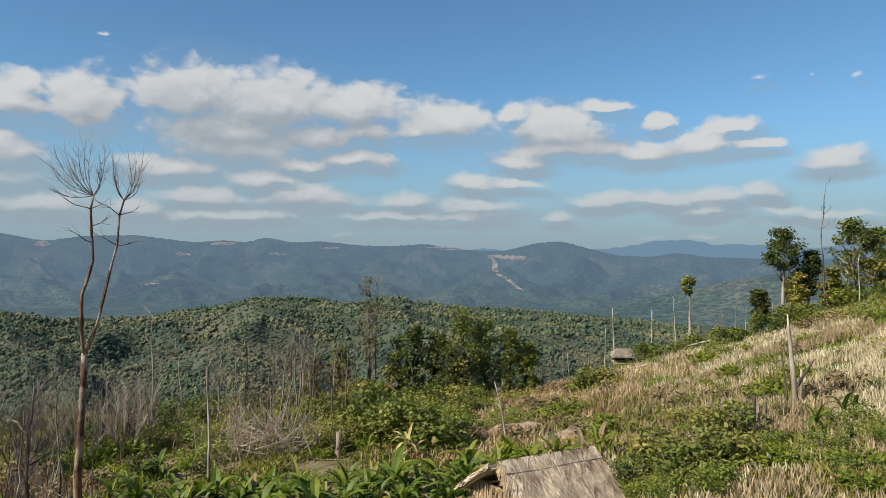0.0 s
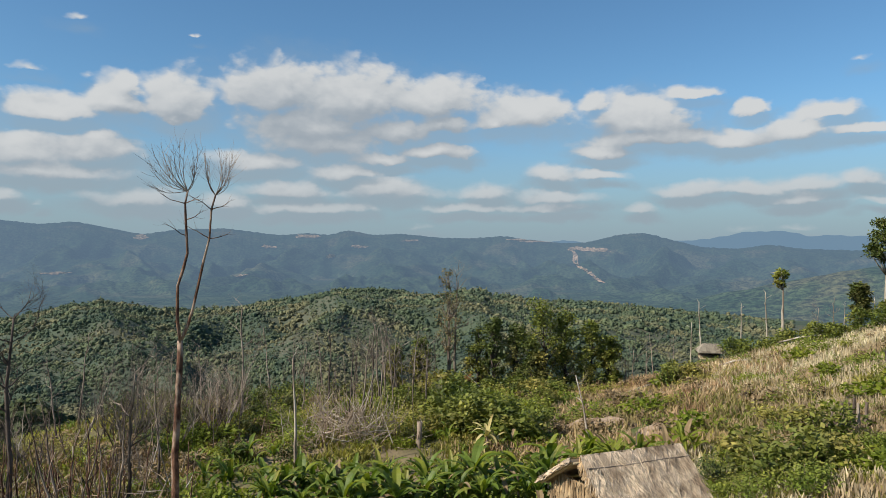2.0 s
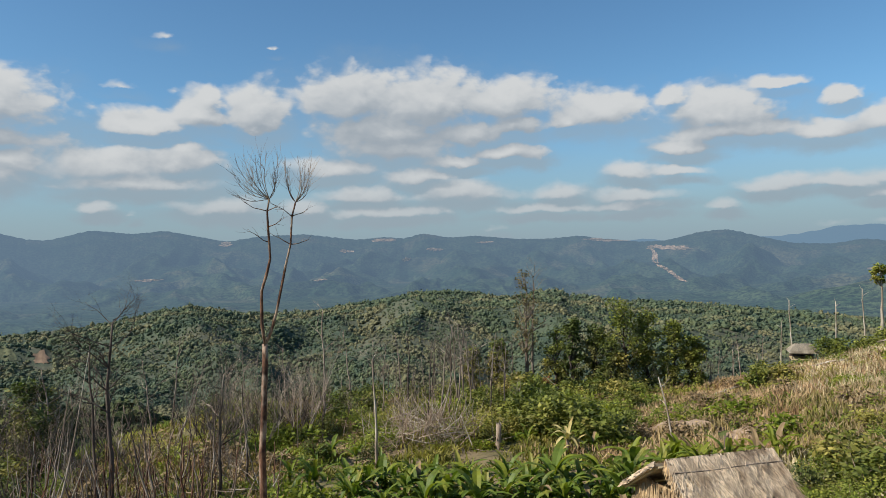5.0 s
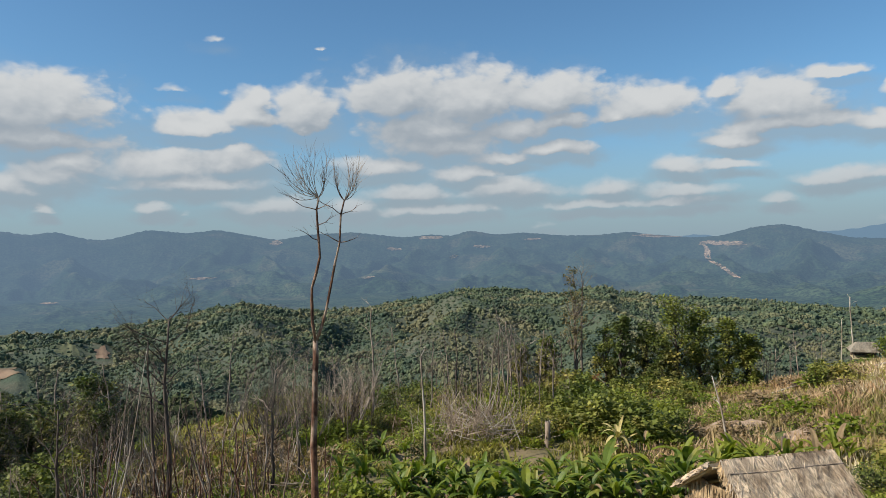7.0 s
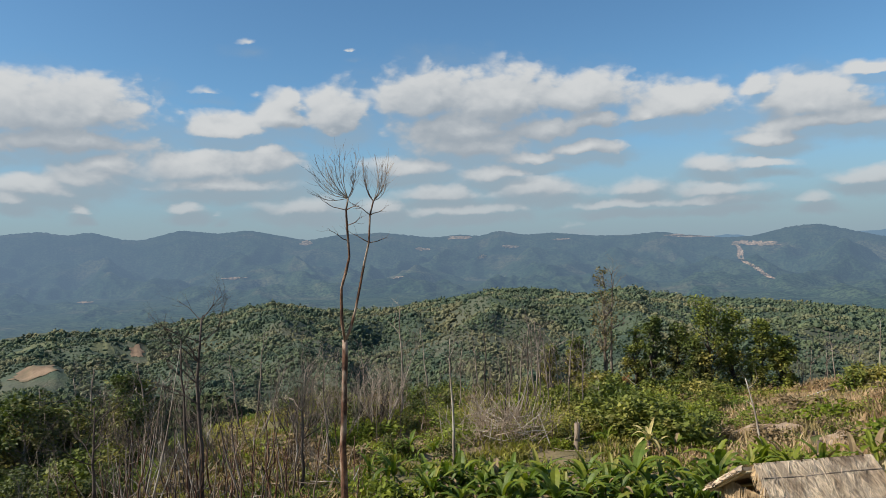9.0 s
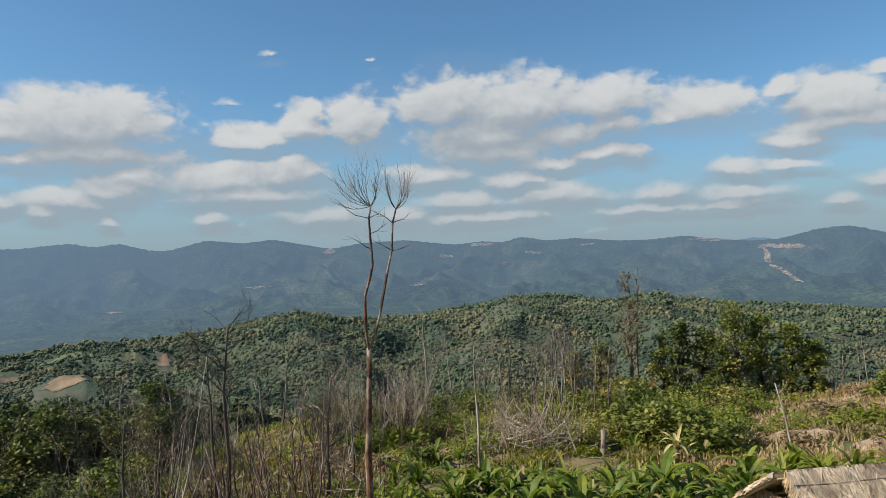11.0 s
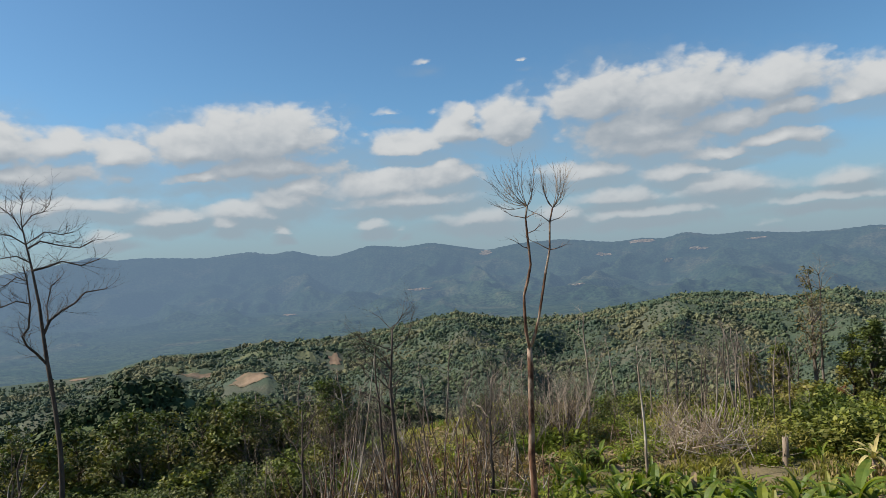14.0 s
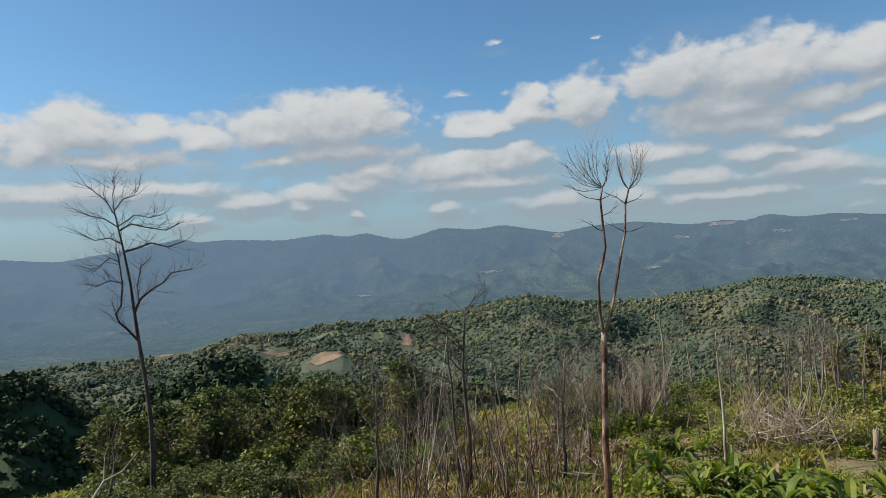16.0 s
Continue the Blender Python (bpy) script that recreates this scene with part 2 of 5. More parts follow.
SOIL = surface("field_soil", [(0.125, 0.106, 0.046), (0.237, 0.174, 0.102), (0.088, 0.106, 0.031)], 0.25, 0.95, 0.8, 3.0)
def painted_haze(name, colours, reach, left_reach, haze, scale):
    """Distant woods with haze painted in as glow: more of it the farther they lie, most towards the sun's side."""
    m = bpy.data.materials.new(name)
    m.use_nodes = True
    t = m.node_tree
    t.nodes.clear()
    place = node(t, "ShaderNodeTexCoord").outputs["Object"]
    tone = mix_col(t, smooth(t, noise_tex(t, place, scale, 6, 0.65).outputs["Fac"], 0.40, 0.60), colours[0], colours[1])
    tone = mix_col(t, smooth(t, noise_tex(t, vmath(t, "ADD", place, (900, 70, 0)), scale * 0.35, 5, 0.6).outputs["Fac"], 0.54, 0.66), tone, colours[2])
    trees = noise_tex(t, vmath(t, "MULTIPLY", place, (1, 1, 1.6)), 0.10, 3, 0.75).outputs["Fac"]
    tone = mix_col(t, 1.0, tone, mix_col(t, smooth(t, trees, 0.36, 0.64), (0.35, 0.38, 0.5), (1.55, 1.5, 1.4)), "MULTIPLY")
    wood = node(t, "ShaderNodeBsdfDiffuse")
    link(t, tone, wood.inputs[0])
    bump = node(t, "ShaderNodeBump")
    bump.inputs["Strength"].default_value, bump.inputs["Distance"].default_value = 1.0, 7.0
    link(t, trees, bump.inputs["Height"])
    link(t, bump.outputs[0], wood.inputs["Normal"])
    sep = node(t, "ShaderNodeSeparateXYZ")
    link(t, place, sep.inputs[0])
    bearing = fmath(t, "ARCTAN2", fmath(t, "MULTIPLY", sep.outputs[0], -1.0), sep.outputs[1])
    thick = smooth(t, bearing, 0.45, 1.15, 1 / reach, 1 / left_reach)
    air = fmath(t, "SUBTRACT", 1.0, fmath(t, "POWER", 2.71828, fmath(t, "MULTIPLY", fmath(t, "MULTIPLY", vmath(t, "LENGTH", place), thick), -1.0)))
    # this emission stands in for haze, mixed over the surface by distance
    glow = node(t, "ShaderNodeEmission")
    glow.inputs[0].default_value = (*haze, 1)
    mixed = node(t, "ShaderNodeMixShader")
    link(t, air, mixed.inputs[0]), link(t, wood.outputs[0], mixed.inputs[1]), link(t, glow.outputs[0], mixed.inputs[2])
    link(t, mixed.outputs[0], node(t, "ShaderNodeOutputMaterial").inputs[0])
    return m


FAR_SLOPE = painted_haze("distant_wooded_slope_haze_glow", [(0.030, 0.056, 0.034), (0.058, 0.084, 0.046), (0.11, 0.11, 0.064)], 2450, 1350, (0.112, 0.170, 0.240), 0.012)
FOREST_FLOOR = surface("forest_floor", [(0.045, 0.066, 0.046), (0.063, 0.081, 0.051), (0.086, 0.090, 0.061)], 0.03, 0.95, 0.6, 0.3)
HAZE_GLOW_RANGE = painted_haze("farthest_range_haze_glow", [(0.02, 0.04, 0.03), (0.04, 0.06, 0.04), (0.05, 0.06, 0.04)], 1700, 1500, (0.135, 0.215, 0.300), 0.004)
CANOPY = surface("forest_canopy", [(0.050, 0.078, 0.055), (0.096, 0.120, 0.065), (0.150, 0.145, 0.082)], 0.05, 0.9, 0.4, 0.8, island=0.26, fine=0.25)
BARE_FIELD = surface("bare_field", [(0.17, 0.112, 0.075), (0.24, 0.165, 0.11), (0.12, 0.10, 0.06)], 0.05, 0.95, 0.4)
JUNGLE = surface("dark_jungle", [(0.026, 0.046, 0.020), (0.050, 0.074, 0.028), (0.075, 0.088, 0.036)], 0.06, 0.85, 0.6, 1.6, island=0.5, fine=0.4)
EARTH = surface("crumbling_reddish_earth", [(0.240, 0.164, 0.112), (0.336, 0.248, 0.176), (0.160, 0.112, 0.072)], 1.2, 0.95, 1.0, 9.0)
FAR_SCAR = painted_haze("distant_bare_earth_haze_glow", [(0.36, 0.25, 0.185), (0.46, 0.34, 0.26), (0.24, 0.19, 0.14)], 3200, 2000, (0.115, 0.176, 0.236), 0.03)
PALE_SLOPE = surface("distant_grassy_slope", [(0.085, 0.100, 0.050), (0.12, 0.125, 0.066), (0.066, 0.084, 0.046)], 0.04, 0.95, 0.6, 0.3)
BARK_BROWN = surface("peeling_brown_bark", [(0.050, 0.024, 0.016), (0.17, 0.088, 0.054), (0.32, 0.235, 0.175)], 5.0, 0.9, 1.0, 22, streak=(1, 1, 0.45), fine=0.5)
BARK_GREY = surface("weathered_grey_wood", [(0.149, 0.115, 0.092), (0.310, 0.253, 0.201), (0.086, 0.063, 0.048)], 3.0, 0.9, 0.5, 24, streak=(1, 1, 0.2), per_object=0.35)
BARK_PALE = surface("bleached_wood", [(0.35, 0.295, 0.23), (0.50, 0.445, 0.37), (0.21, 0.16, 0.12)], 3.0, 0.85, 0.4, 24, streak=(1, 1, 0.2), per_object=0.2)
BARK_DARK = surface("charred_bark", [(0.045, 0.035, 0.030), (0.11, 0.085, 0.07)], 4.0, 0.95, 0.6, 24, streak=(1, 1, 0.25))
TWIG = surface("dry_twig", [(0.184, 0.138, 0.103), (0.345, 0.276, 0.218)], 5.0, 0.9, 0.0, island=0.35)
THATCH = surface("dry_thatch", [(0.42, 0.33, 0.25), (0.60, 0.49, 0.385), (0.27, 0.20, 0.145)], 2.6, 0.95, 0.7, 40, island=0.45)
THATCH_OLD = surface("old_grey_thatch", [(0.230, 0.200, 0.162), (0.323, 0.281, 0.230), (0.170, 0.140, 0.106)], 2.2, 0.95, 0.7, 40, island=0.3)
THATCH_GOLD = surface("golden_straw", [(0.32, 0.225, 0.135), (0.46, 0.34, 0.215), (0.2, 0.14, 0.085)], 3.0, 0.9, 0.5, 40, island=0.45)
BAMBOO = surface("split_bamboo", [(0.36, 0.28, 0.16), (0.50, 0.40, 0.25)], 3.0, 0.7, 0.2)
LEAF = surface("green_leaves", [(0.128, 0.177, 0.030), (0.224, 0.254, 0.046), (0.294, 0.266, 0.075)], 0.35, 0.6, 0.0, island=0.45, leaf=0.3)
LEAF_MID = surface("mid_green_leaves", [(0.097, 0.127, 0.025), (0.173, 0.189, 0.041), (0.243, 0.212, 0.063)], 0.4, 0.6, 0.0, island=0.5, leaf=0.25)
LEAF_DARK = surface("dark_green_leaves", [(0.052, 0.074, 0.020), (0.101, 0.125, 0.031), (0.143, 0.138, 0.048)], 0.5, 0.6, 0.0, island=0.5, leaf=0.2)
LEAF_LIME = surface("yellow_green_leaves", [(0.136, 0.176, 0.020), (0.212, 0.232, 0.032)], 0.4, 0.55, 0.0, island=0.35, leaf=0.35)
LEAF_BANANA = surface("banana_leaf", [(0.060, 0.104, 0.014), (0.117, 0.168, 0.025), (0.239, 0.230, 0.053)], 0.9, 0.5, 0.2, 10, island=0.6, spec=0.3, leaf=0.3)
LEAF_DRY = surface("dry_brown_leaves", [(0.165, 0.115, 0.065), (0.28, 0.21, 0.13)], 0.5, 0.9, 0.0, island=0.4, leaf=0.15)
LEAF_OLIVE = surface("withered_olive_leaves", [(0.13, 0.105, 0.055), (0.19, 0.155, 0.08), (0.12, 0.13, 0.045)], 0.5, 0.9, 0.0, island=0.35, leaf=0.2)
STRAW = surface("dry_crop_straw", [(0.454, 0.369, 0.245), (0.616, 0.528, 0.382), (0.335, 0.253, 0.160)], 0.3, 0.9, 0.0, island=0.3, leaf=0.15)
RED_GRASS = surface("russet_grass", [(0.305, 0.192, 0.113), (0.450, 0.330, 0.205), (0.212, 0.178, 0.072)], 0.3, 0.9, 0.0, island=0.3, leaf=0.15)
MEADOW = surface("meadow_grass", [(0.148, 0.143, 0.030), (0.212, 0.189, 0.050), (0.317, 0.231, 0.104)], 0.25, 0.8, 0.0, island=0.4, leaf=0.25)


# ---- the lie of the land ----
SKYLINE = [  # bearing and height in degrees of the far range's crest
    (80, 1.2), (71.1, 1.3), (67.7, 0.93), (64, 1.41), (60.5, 1.99), (59.1, 2.26), (58.3, 1.87), (56, 1.97), (51.7, 1.7), (48.4, 2.03), (46.7, 1.69), (45.2, 1.96),
    (43, 1.34), (41.7, 1.28), (39, 2.0), (36.2, 1.68), (34, 1.92), (29.5, 1.0), (27, 1.4), (23.5, 1.5), (19.5, 0.98), (17.1, 1.17), (15.6, 0.98), (14.1, 1.42),
    (12, 1.0), (9.8, 1.12), (6.6, 0.78), (4, 0.74), (1.4, 0.93), (-0.7, 0.55), (-3.5, 0.32), (-5.3, 0.41), (-7.6, 1.0), (-9.6, 1.13), (-11.6, 0.56), (-13.8, 0.0),
    (-16.4, -0.13), (-18.5, 0.21), (-20.5, -0.13), (-24.4, -0.25), (-40, -0.3),
]
HILLTOPS = [  # the same for the wooded hills across the valley
    (80, -7.4), (68, -6.9), (62.5, -7.0), (59.4, -7.1), (57.2, -6.2), (55.1, -5.7), (52.1, -5.85), (48.1, -5.3), (45.4, -5.5), (40.2, -5.3), (36, -4.5), (32.1, -3.85),
    (28.8, -4.6), (24, -4.9), (20, -4.3), (14.6, -3.4), (11.3, -3.4), (7.3, -3.9), (3.7, -3.4), (1.5, -4.0), (-3, -4.4), (-7.6, -4.5), (-12, -5.0), (-18.5, -5.3), (-40, -5.4),
]
KNOLLS = [  # and for the dark knolls just below the clearing
    (80, -7.0), (71.5, -7.0), (69.5, -7.5), (66.4, -9.4), (64.6, -10.5), (62.3, -9.6), (59.4, -8.3), (57.3, -8.1), (54.4, -8.8), (49.7, -10.4), (45.7, -11.2), (40, -11.4), (34, -12.2), (26, -16),
]


def along(points, az):
    """The height of a crest at a bearing, its corners rounded off."""
    x, y = [p[0] for p in reversed(points)], [p[1] for p in reversed(points)]
    return sum(w * np.interp(az + d, x, y) for d, w in ((-0.5, 0.2), (-0.2, 0.2), (0, 0.2), (0.2, 0.2), (0.5, 0.2)))


FOLDS = np.random.RandomState(5).uniform(0, 6.28, (4, 9))


def bell(v, middle, width):
    return np.exp(-(((v - middle) / width) ** 2))


def ease(v, lo, hi):
    v = np.clip((v - lo) / (hi - lo), 0, 1)
    return v * v * (3 - 2 * v)


def rough_land(x, y, size, seed=0):
    """Smooth irregular ups and downs, about -1 to 1, with folds of that size in metres."""
    total, f = 0.0 * x, 6.28 / size
    for k in range(9):
        a, b = FOLDS[seed][k], FOLDS[(seed + 1) % 4][k]
        g = f * (0.7 + 0.16 * k)
        total = total + np.sin(x * math.cos(a) * g + y * math.sin(a) * g + b + 1.3 * np.sin(x * math.sin(b) * g * 0.6 + y * math.cos(b) * g * 0.6)) / (1 + 0.35 * k)
    return total / 3.2


def grain(x, y, seed=0.0):
    """Smooth random ups and downs, about -1 to 1, one to each unit square."""
    ix, iy = np.floor(x), np.floor(y)
    fx, fy = x - ix, y - iy
    u, v = fx * fx * fx * (fx * (fx * 6 - 15) + 10), fy * fy * fy * (fy * (fy * 6 - 15) + 10)

    def corner(dx, dy):
        h = np.sin((ix + dx) * 127.1 + (iy + dy) * 311.7 + seed * 74.7) * 43758.5453
        a = 6.2832 * (h - np.floor(h))
        return np.cos(a) * (fx - dx) + np.sin(a) * (fy - dy)

    low = corner(0, 0) + (corner(1, 0) - corner(0, 0)) * u
    top = corner(0, 1) + (corner(1, 1) - corner(0, 1)) * u
    return 1.5 * (low + (top - low) * v)


def spurs(x, y, seed=0.0):
    """Branching ridges and gullies: 1 on a ridge, below 0 in a gully."""
    wx, wy = x + 0.35 * grain(x * 0.8, y * 0.8, seed + 5), y + 0.35 * grain(x * 0.8, y * 0.8, seed + 9)
    big = 1 - 2.2 * np.abs(grain(wx, wy, seed))
    return big + 0.45 * (1 - 2.2 * np.abs(grain(2.3 * wx, 2.3 * wy, seed + 1))) + 0.2 * (1 - 2.2 * np.abs(grain(5.1 * wx, 5.1 * wy, seed + 2))) - 0.4


def crest_distance(az):
    return 62 - 17 * ease(az, 24, 52)


def land(x, y):
    """Height of the ground, in metres above the spot where the camera stands."""
    x, y = np.asarray(x, float), np.asarray(y, float)
    r = np.hypot(x, y) + 1e-6
    az = np.degrees(np.arctan2(-x, y))
    # the cleared slope below the camera, with a bench, and the stubble hillside on the right
    round_top = np.sqrt(r * r + 16) - 4 + 4 * ease(r, 8, 22)
    near = (-8.6 * (1 - np.exp(-round_top / 12)) - 0.025 * r) * (0.3 + 0.7 * ease(y, -14, 8))
    near = near + 0.05 * np.clip(x, 0, 45) ** 1.5 * ease(y, -10, 20)
    near = near + (0.35 * rough_land(x, y, 14, 0) + 0.15 * rough_land(x, y, 5, 1)) * ease(r, 6, 24)
    past = r - crest_distance(az)
    near = near - 0.62 * 7 * np.logaddexp(0, past / 7 - 1.0) * ease(y, -40, 10) - 0.3 * ease(-y, 0, 300) * r * 0.2
    if np.all(r < 100):
        return near
    # valley floor and the wooded hills across it
    far = -96 - 0.045 * np.clip(r - 900, 0, 900) + 3 * rough_land(x, y, 120, 2)
    crest = along(HILLTOPS, az) + 0.08 * grain(az * 1.1, 0 * az, 3) + 0.05 * grain(az * 2.7, 0 * az, 4)
    middle = (crest * math.pi / 180 * 800 + EYE) - 3.2
    rise = np.where(r < 800, ease(r, 210, 800) ** 0.8, 1 - ease(r, 800, 1300))
    far = far + (middle - far) * rise * ease(az, -40, -12)
    arc = np.radians(az) * 600
    far = far + 15 * spurs(arc / 210 + 0.3, r / 340, 2) * ease(r, 230, 420) * (1 - ease(r, 610, 790)) * ease(az, -20, 0)
    # dark wooded knolls down on the left
    knoll = along(KNOLLS, az) + 0.15 * grain(az * 0.9, 0 * az, 6)
    hump = -96 + (knoll * math.pi / 180 * 235 + 96) * bell(r, 235, 75) * ease(az, 26, 32)
    far = np.maximum(far, hump + 4 * spurs(arc / 120, r / 60, 8) * bell(r, 225, 60) * ease(az, 28, 40) - 2)
    top = along(SKYLINE, az) * math.pi / 180 * 3300 + EYE + 3 * grain(az * 3.1, 0 * az, 1) + 1.5 * grain(az * 8.3, 0 * az, 2)
    # foothills in front of the crest, each row higher than the one before, cut by spurs and gullies
    foot = -104 - 62 * ease(r, 900, 2300) + 5 * rough_land(x, y, 260, 2)
    for k, (dist, lift, width) in enumerate(((1240, -5.2, 90), (1560, -4.2, 130), (1950, -3.2, 170), (2350, -2.2, 190), (2750, -1.0, 230))):
        wave = 1.1 * grain(az * 0.13 + 7 * k, 0 * az, k) + 0.6 * grain(az * 0.31 + 3 * k, 0 * az, k + 20) + 0.2 * grain(az * 0.9, 0 * az, k + 40)
        hill = (lift + 0.8 * wave - 0.7 * ease(-az, 9.5, 17) - 0.5 * ease(az, 56, 64) * (k < 2)) * math.pi / 180 * dist
        foot = np.maximum(foot, foot + (hill - foot) * bell(r + 110 * grain(az * 0.35, 0 * az, k + 60), dist, width))
    foot = np.maximum(foot, -120 + (top + 120) * np.where(r < 3300, bell(r, 3300, 420), 1 - 0.5 * ease(r, 3300, 4200)))
    wide = np.radians(az) * 2400
    foot = foot + 40 * spurs(wide / 330 + 0.25 * r / 420, r / 620, 4) * (0.35 + 0.65 * ease(r, 1500, 2300)) * ease(r, 1050, 1500) * (1 - ease(r, 2800, 3260))
    far = far + (foot - far) * ease(r, 850, 1300)
    # a longer hill beyond, climbing to the right
    second = (-3.9 + 2.5 * ease(-az, 12, 27))
    far = np.maximum(far, -110 + (second * math.pi / 180 * 1250 + 110) * bell(r, 1250, 190) * ease(-az, 9, 16) + 8 * spurs(arc / 160, r / 200, 11) * bell(r, 1150, 200))
    last = 0.45 + 0.75 * bell(az, -18.2, 3.6) + 0.3 * bell(az, -24, 3) + 0.3 * bell(az, -31, 4) + 0.22 * grain(az * 0.45, 0 * az, 7) + 0.08 * grain(az * 1.3, 0 * az, 8)
    far = far + (last * math.pi / 180 * 4600 - far) * ease(r, 4250, 4600)
    return np.maximum(near, far)


def spot(az, dist, up=0.0):
    """The place on the ground at a bearing (degrees to the left) and a distance."""
    a = radians(az)
    x, y = -math.sin(a) * dist, math.cos(a) * dist
    return Vector((x, y, float(land(x, y)) + up))


def mesh_from(name, verts, faces, materials, smooth_faces=False, slots=None):
    """A mesh from arrays: verts (n, 3), faces (m, 3 or 4)."""
    verts, faces = np.asarray(verts, np.float32), np.asarray(faces, np.int32)
    me = bpy.data.meshes.new(name)
    me.vertices.add(len(verts)), me.loops.add(faces.size), me.polygons.add(len(faces))
    me.vertices.foreach_set("co", verts.ravel())
    me.loops.foreach_set("vertex_index", faces.ravel())
    me.polygons.foreach_set("loop_start", np.arange(0, faces.size, faces.shape[1], dtype=np.int32))
    me.polygons.foreach_set("use_smooth", np.full(len(faces), smooth_faces))
    for m in materials if isinstance(materials, (list, tuple)) else [materials]:
        me.materials.append(m)
    if slots is not None:
        me.polygons.foreach_set("material_index", np.asarray(slots, np.int32))
    me.update(calc_edges=True)
    return me


SCARS = [(-0.6, 0.5, 2.1, 0.16), (-5.6, -0.25, 1.5, 0.26), (-4.2, -0.15, 0.6, 0.25), (20.3, 0.0, 0.6, 0.18), (13.2, 0.0, 0.7, 0.22), (17.2, 0.85, 1.6, 0.14), (15.5, -0.8, 0.45, 0.2), (35.2, -1.9, 1.5, 0.1), (29.6, 0.75, 0.8, 0.2), (22.5, -2.3, 0.7, 0.1), (-19.0, -2.0, 0.6, 0.1), (9.0, 0.5, 0.7, 0.1), (45.5, -3.2, 0.6, 0.12)]


FIELDS = [(52.7, -7.3, 1.9, 24), (49.0, -7.8, 2.0, 20), (42.3, -7.0, 0.7, 15), (60.8, -6.5, 0.9, 10)]  # ploughed: bearing, height, half width in degrees, half depth in metres
PASTURES = [(48.4, -6.2, 2.4, 50), (53.6, -6.5, 2.2, 40), (44.6, -6.6, 0.9, 30)]


def sheet(az, rad):
    """A sheet of land over bearings (a whole turn) and distances: points, faces, and each face's distance and bearing."""
    r, a = np.meshgrid(rad, az, indexing="ij")
    x, y = -np.sin(a) * r, np.cos(a) * r
    n, m = r.shape
    i, j = np.meshgrid(np.arange(n - 1), np.arange(m), indexing="ij")
    k = (j + 1) % m
    faces = np.stack([i * m + j, i * m + k, (i + 1) * m + k, (i + 1) * m + j], -1).reshape(-1, 4)
    return np.stack([x, y, land(x, y)], -1).reshape(-1, 3), faces, r[:-1].ravel(), np.degrees(a[:-1].ravel())


def build_ground():
    az = np.radians(np.r_[np.arange(-42, 80, 0.25), np.arange(80, 318, 3.4)])
    pts, faces, mid, bear = sheet(az, np.r_[0.0, np.arange(1.5, 30, 1.2), np.geomspace(30, 120, 90), np.geomspace(122, 900, 110)])
    slots = np.where(mid < 105, 0, 1)
    slots = np.where((slots == 1) & (bear > 30) & (mid < 330), 2, slots)
    me = mesh_from("ground", pts, faces, [SOIL, FOREST_FLOOR, JUNGLE], True, slots)
    tagged(new("ground", me), "cleared hillside falling to a valley and wooded hills", "ground", kind="structure")
    az = np.radians(np.r_[np.arange(-42, 80, 0.12), np.arange(80, 318, 3.4)])
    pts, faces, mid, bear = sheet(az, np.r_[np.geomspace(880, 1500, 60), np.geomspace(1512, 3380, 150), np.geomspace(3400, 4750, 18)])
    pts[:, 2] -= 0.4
    # both materials hold haze painted in as glow
    me = mesh_from("backdrop", pts, faces, [FAR_SLOPE, HAZE_GLOW_RANGE], True, np.where(mid < 4150, 0, 1))
    tagged(new("backdrop", me), "far mountain range with blue-green haze painted in as glow", "mountains", kind="structure")


build_ground()

MEET_AZ, MEET_R = np.arange(-36, 76, 0.25), np.r_[np.linspace(300, 1000, 180), np.linspace(1006, 3420, 330)]
MEET_Z = land(-np.sin(np.radians(MEET_AZ))[:, None] * MEET_R, np.cos(np.radians(MEET_AZ))[:, None] * MEET_R)


def meets(az, el, near=1200, far=3420, up=2.5):
    """Where the line of sight at a bearing and height first meets the slopes."""
    i = min(max(int((az + 36) / 0.25), 0), len(MEET_AZ) - 2)
    q = (az - MEET_AZ[i]) / 0.25
    use = (MEET_R >= near) & (MEET_R <= far)
    r, z = MEET_R[use], (MEET_Z[i] * (1 - q) + MEET_Z[i + 1] * q)[use]
    for k in range(12):
        over = np.nonzero(z > EYE + r * math.tan(radians(el - 0.08 * k)))[0]
        if len(over):
            j = over[0]
            return Vector((-math.sin(radians(az)) * r[j], math.cos(radians(az)) * r[j], z[j] + up))


def build_scars():
    """Cleared patches of bare earth high on the far range: bearing, height and half sizes in degrees."""
    rng = random.Random(17)
    for az, el, w, h in SCARS:
        rings, n = 4, 26
        edge = [0.75 + 0.25 * math.sin(2 * 6.283 * i / n + az) + rng.uniform(-0.28, 0.22) for i in range(n)]
        pts = [meets(az, el)]
        for j in range(1, rings + 1):
            for i in range(n):
                q = edge[i] * j / rings
                p = meets(az + w * q * math.cos(6.283 * i / n), el + h * q * math.sin(6.283 * i / n))
                pts.append(p if (p - pts[0]).length < 700 else pts[0])
        faces = [(0, 1 + i, 1 + (i + 1) % n) for i in range(n)]
        for j in range(rings - 1):
            for i in range(n):
                a, b = 1 + j * n + i, 1 + j * n + (i + 1) % n
                faces += [(a, a + n, b + n), (a, b + n, b)]
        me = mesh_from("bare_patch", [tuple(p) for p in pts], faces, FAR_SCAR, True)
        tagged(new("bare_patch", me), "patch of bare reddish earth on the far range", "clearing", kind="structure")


CLEARED = [(az, meets(az, el, 300, 1000).xy.length, w, d) for az, el, w, d in FIELDS]
GRAZED = [(az, meets(az, el, 300, 1000).xy.length, w, d) for az, el, w, d in PASTURES]


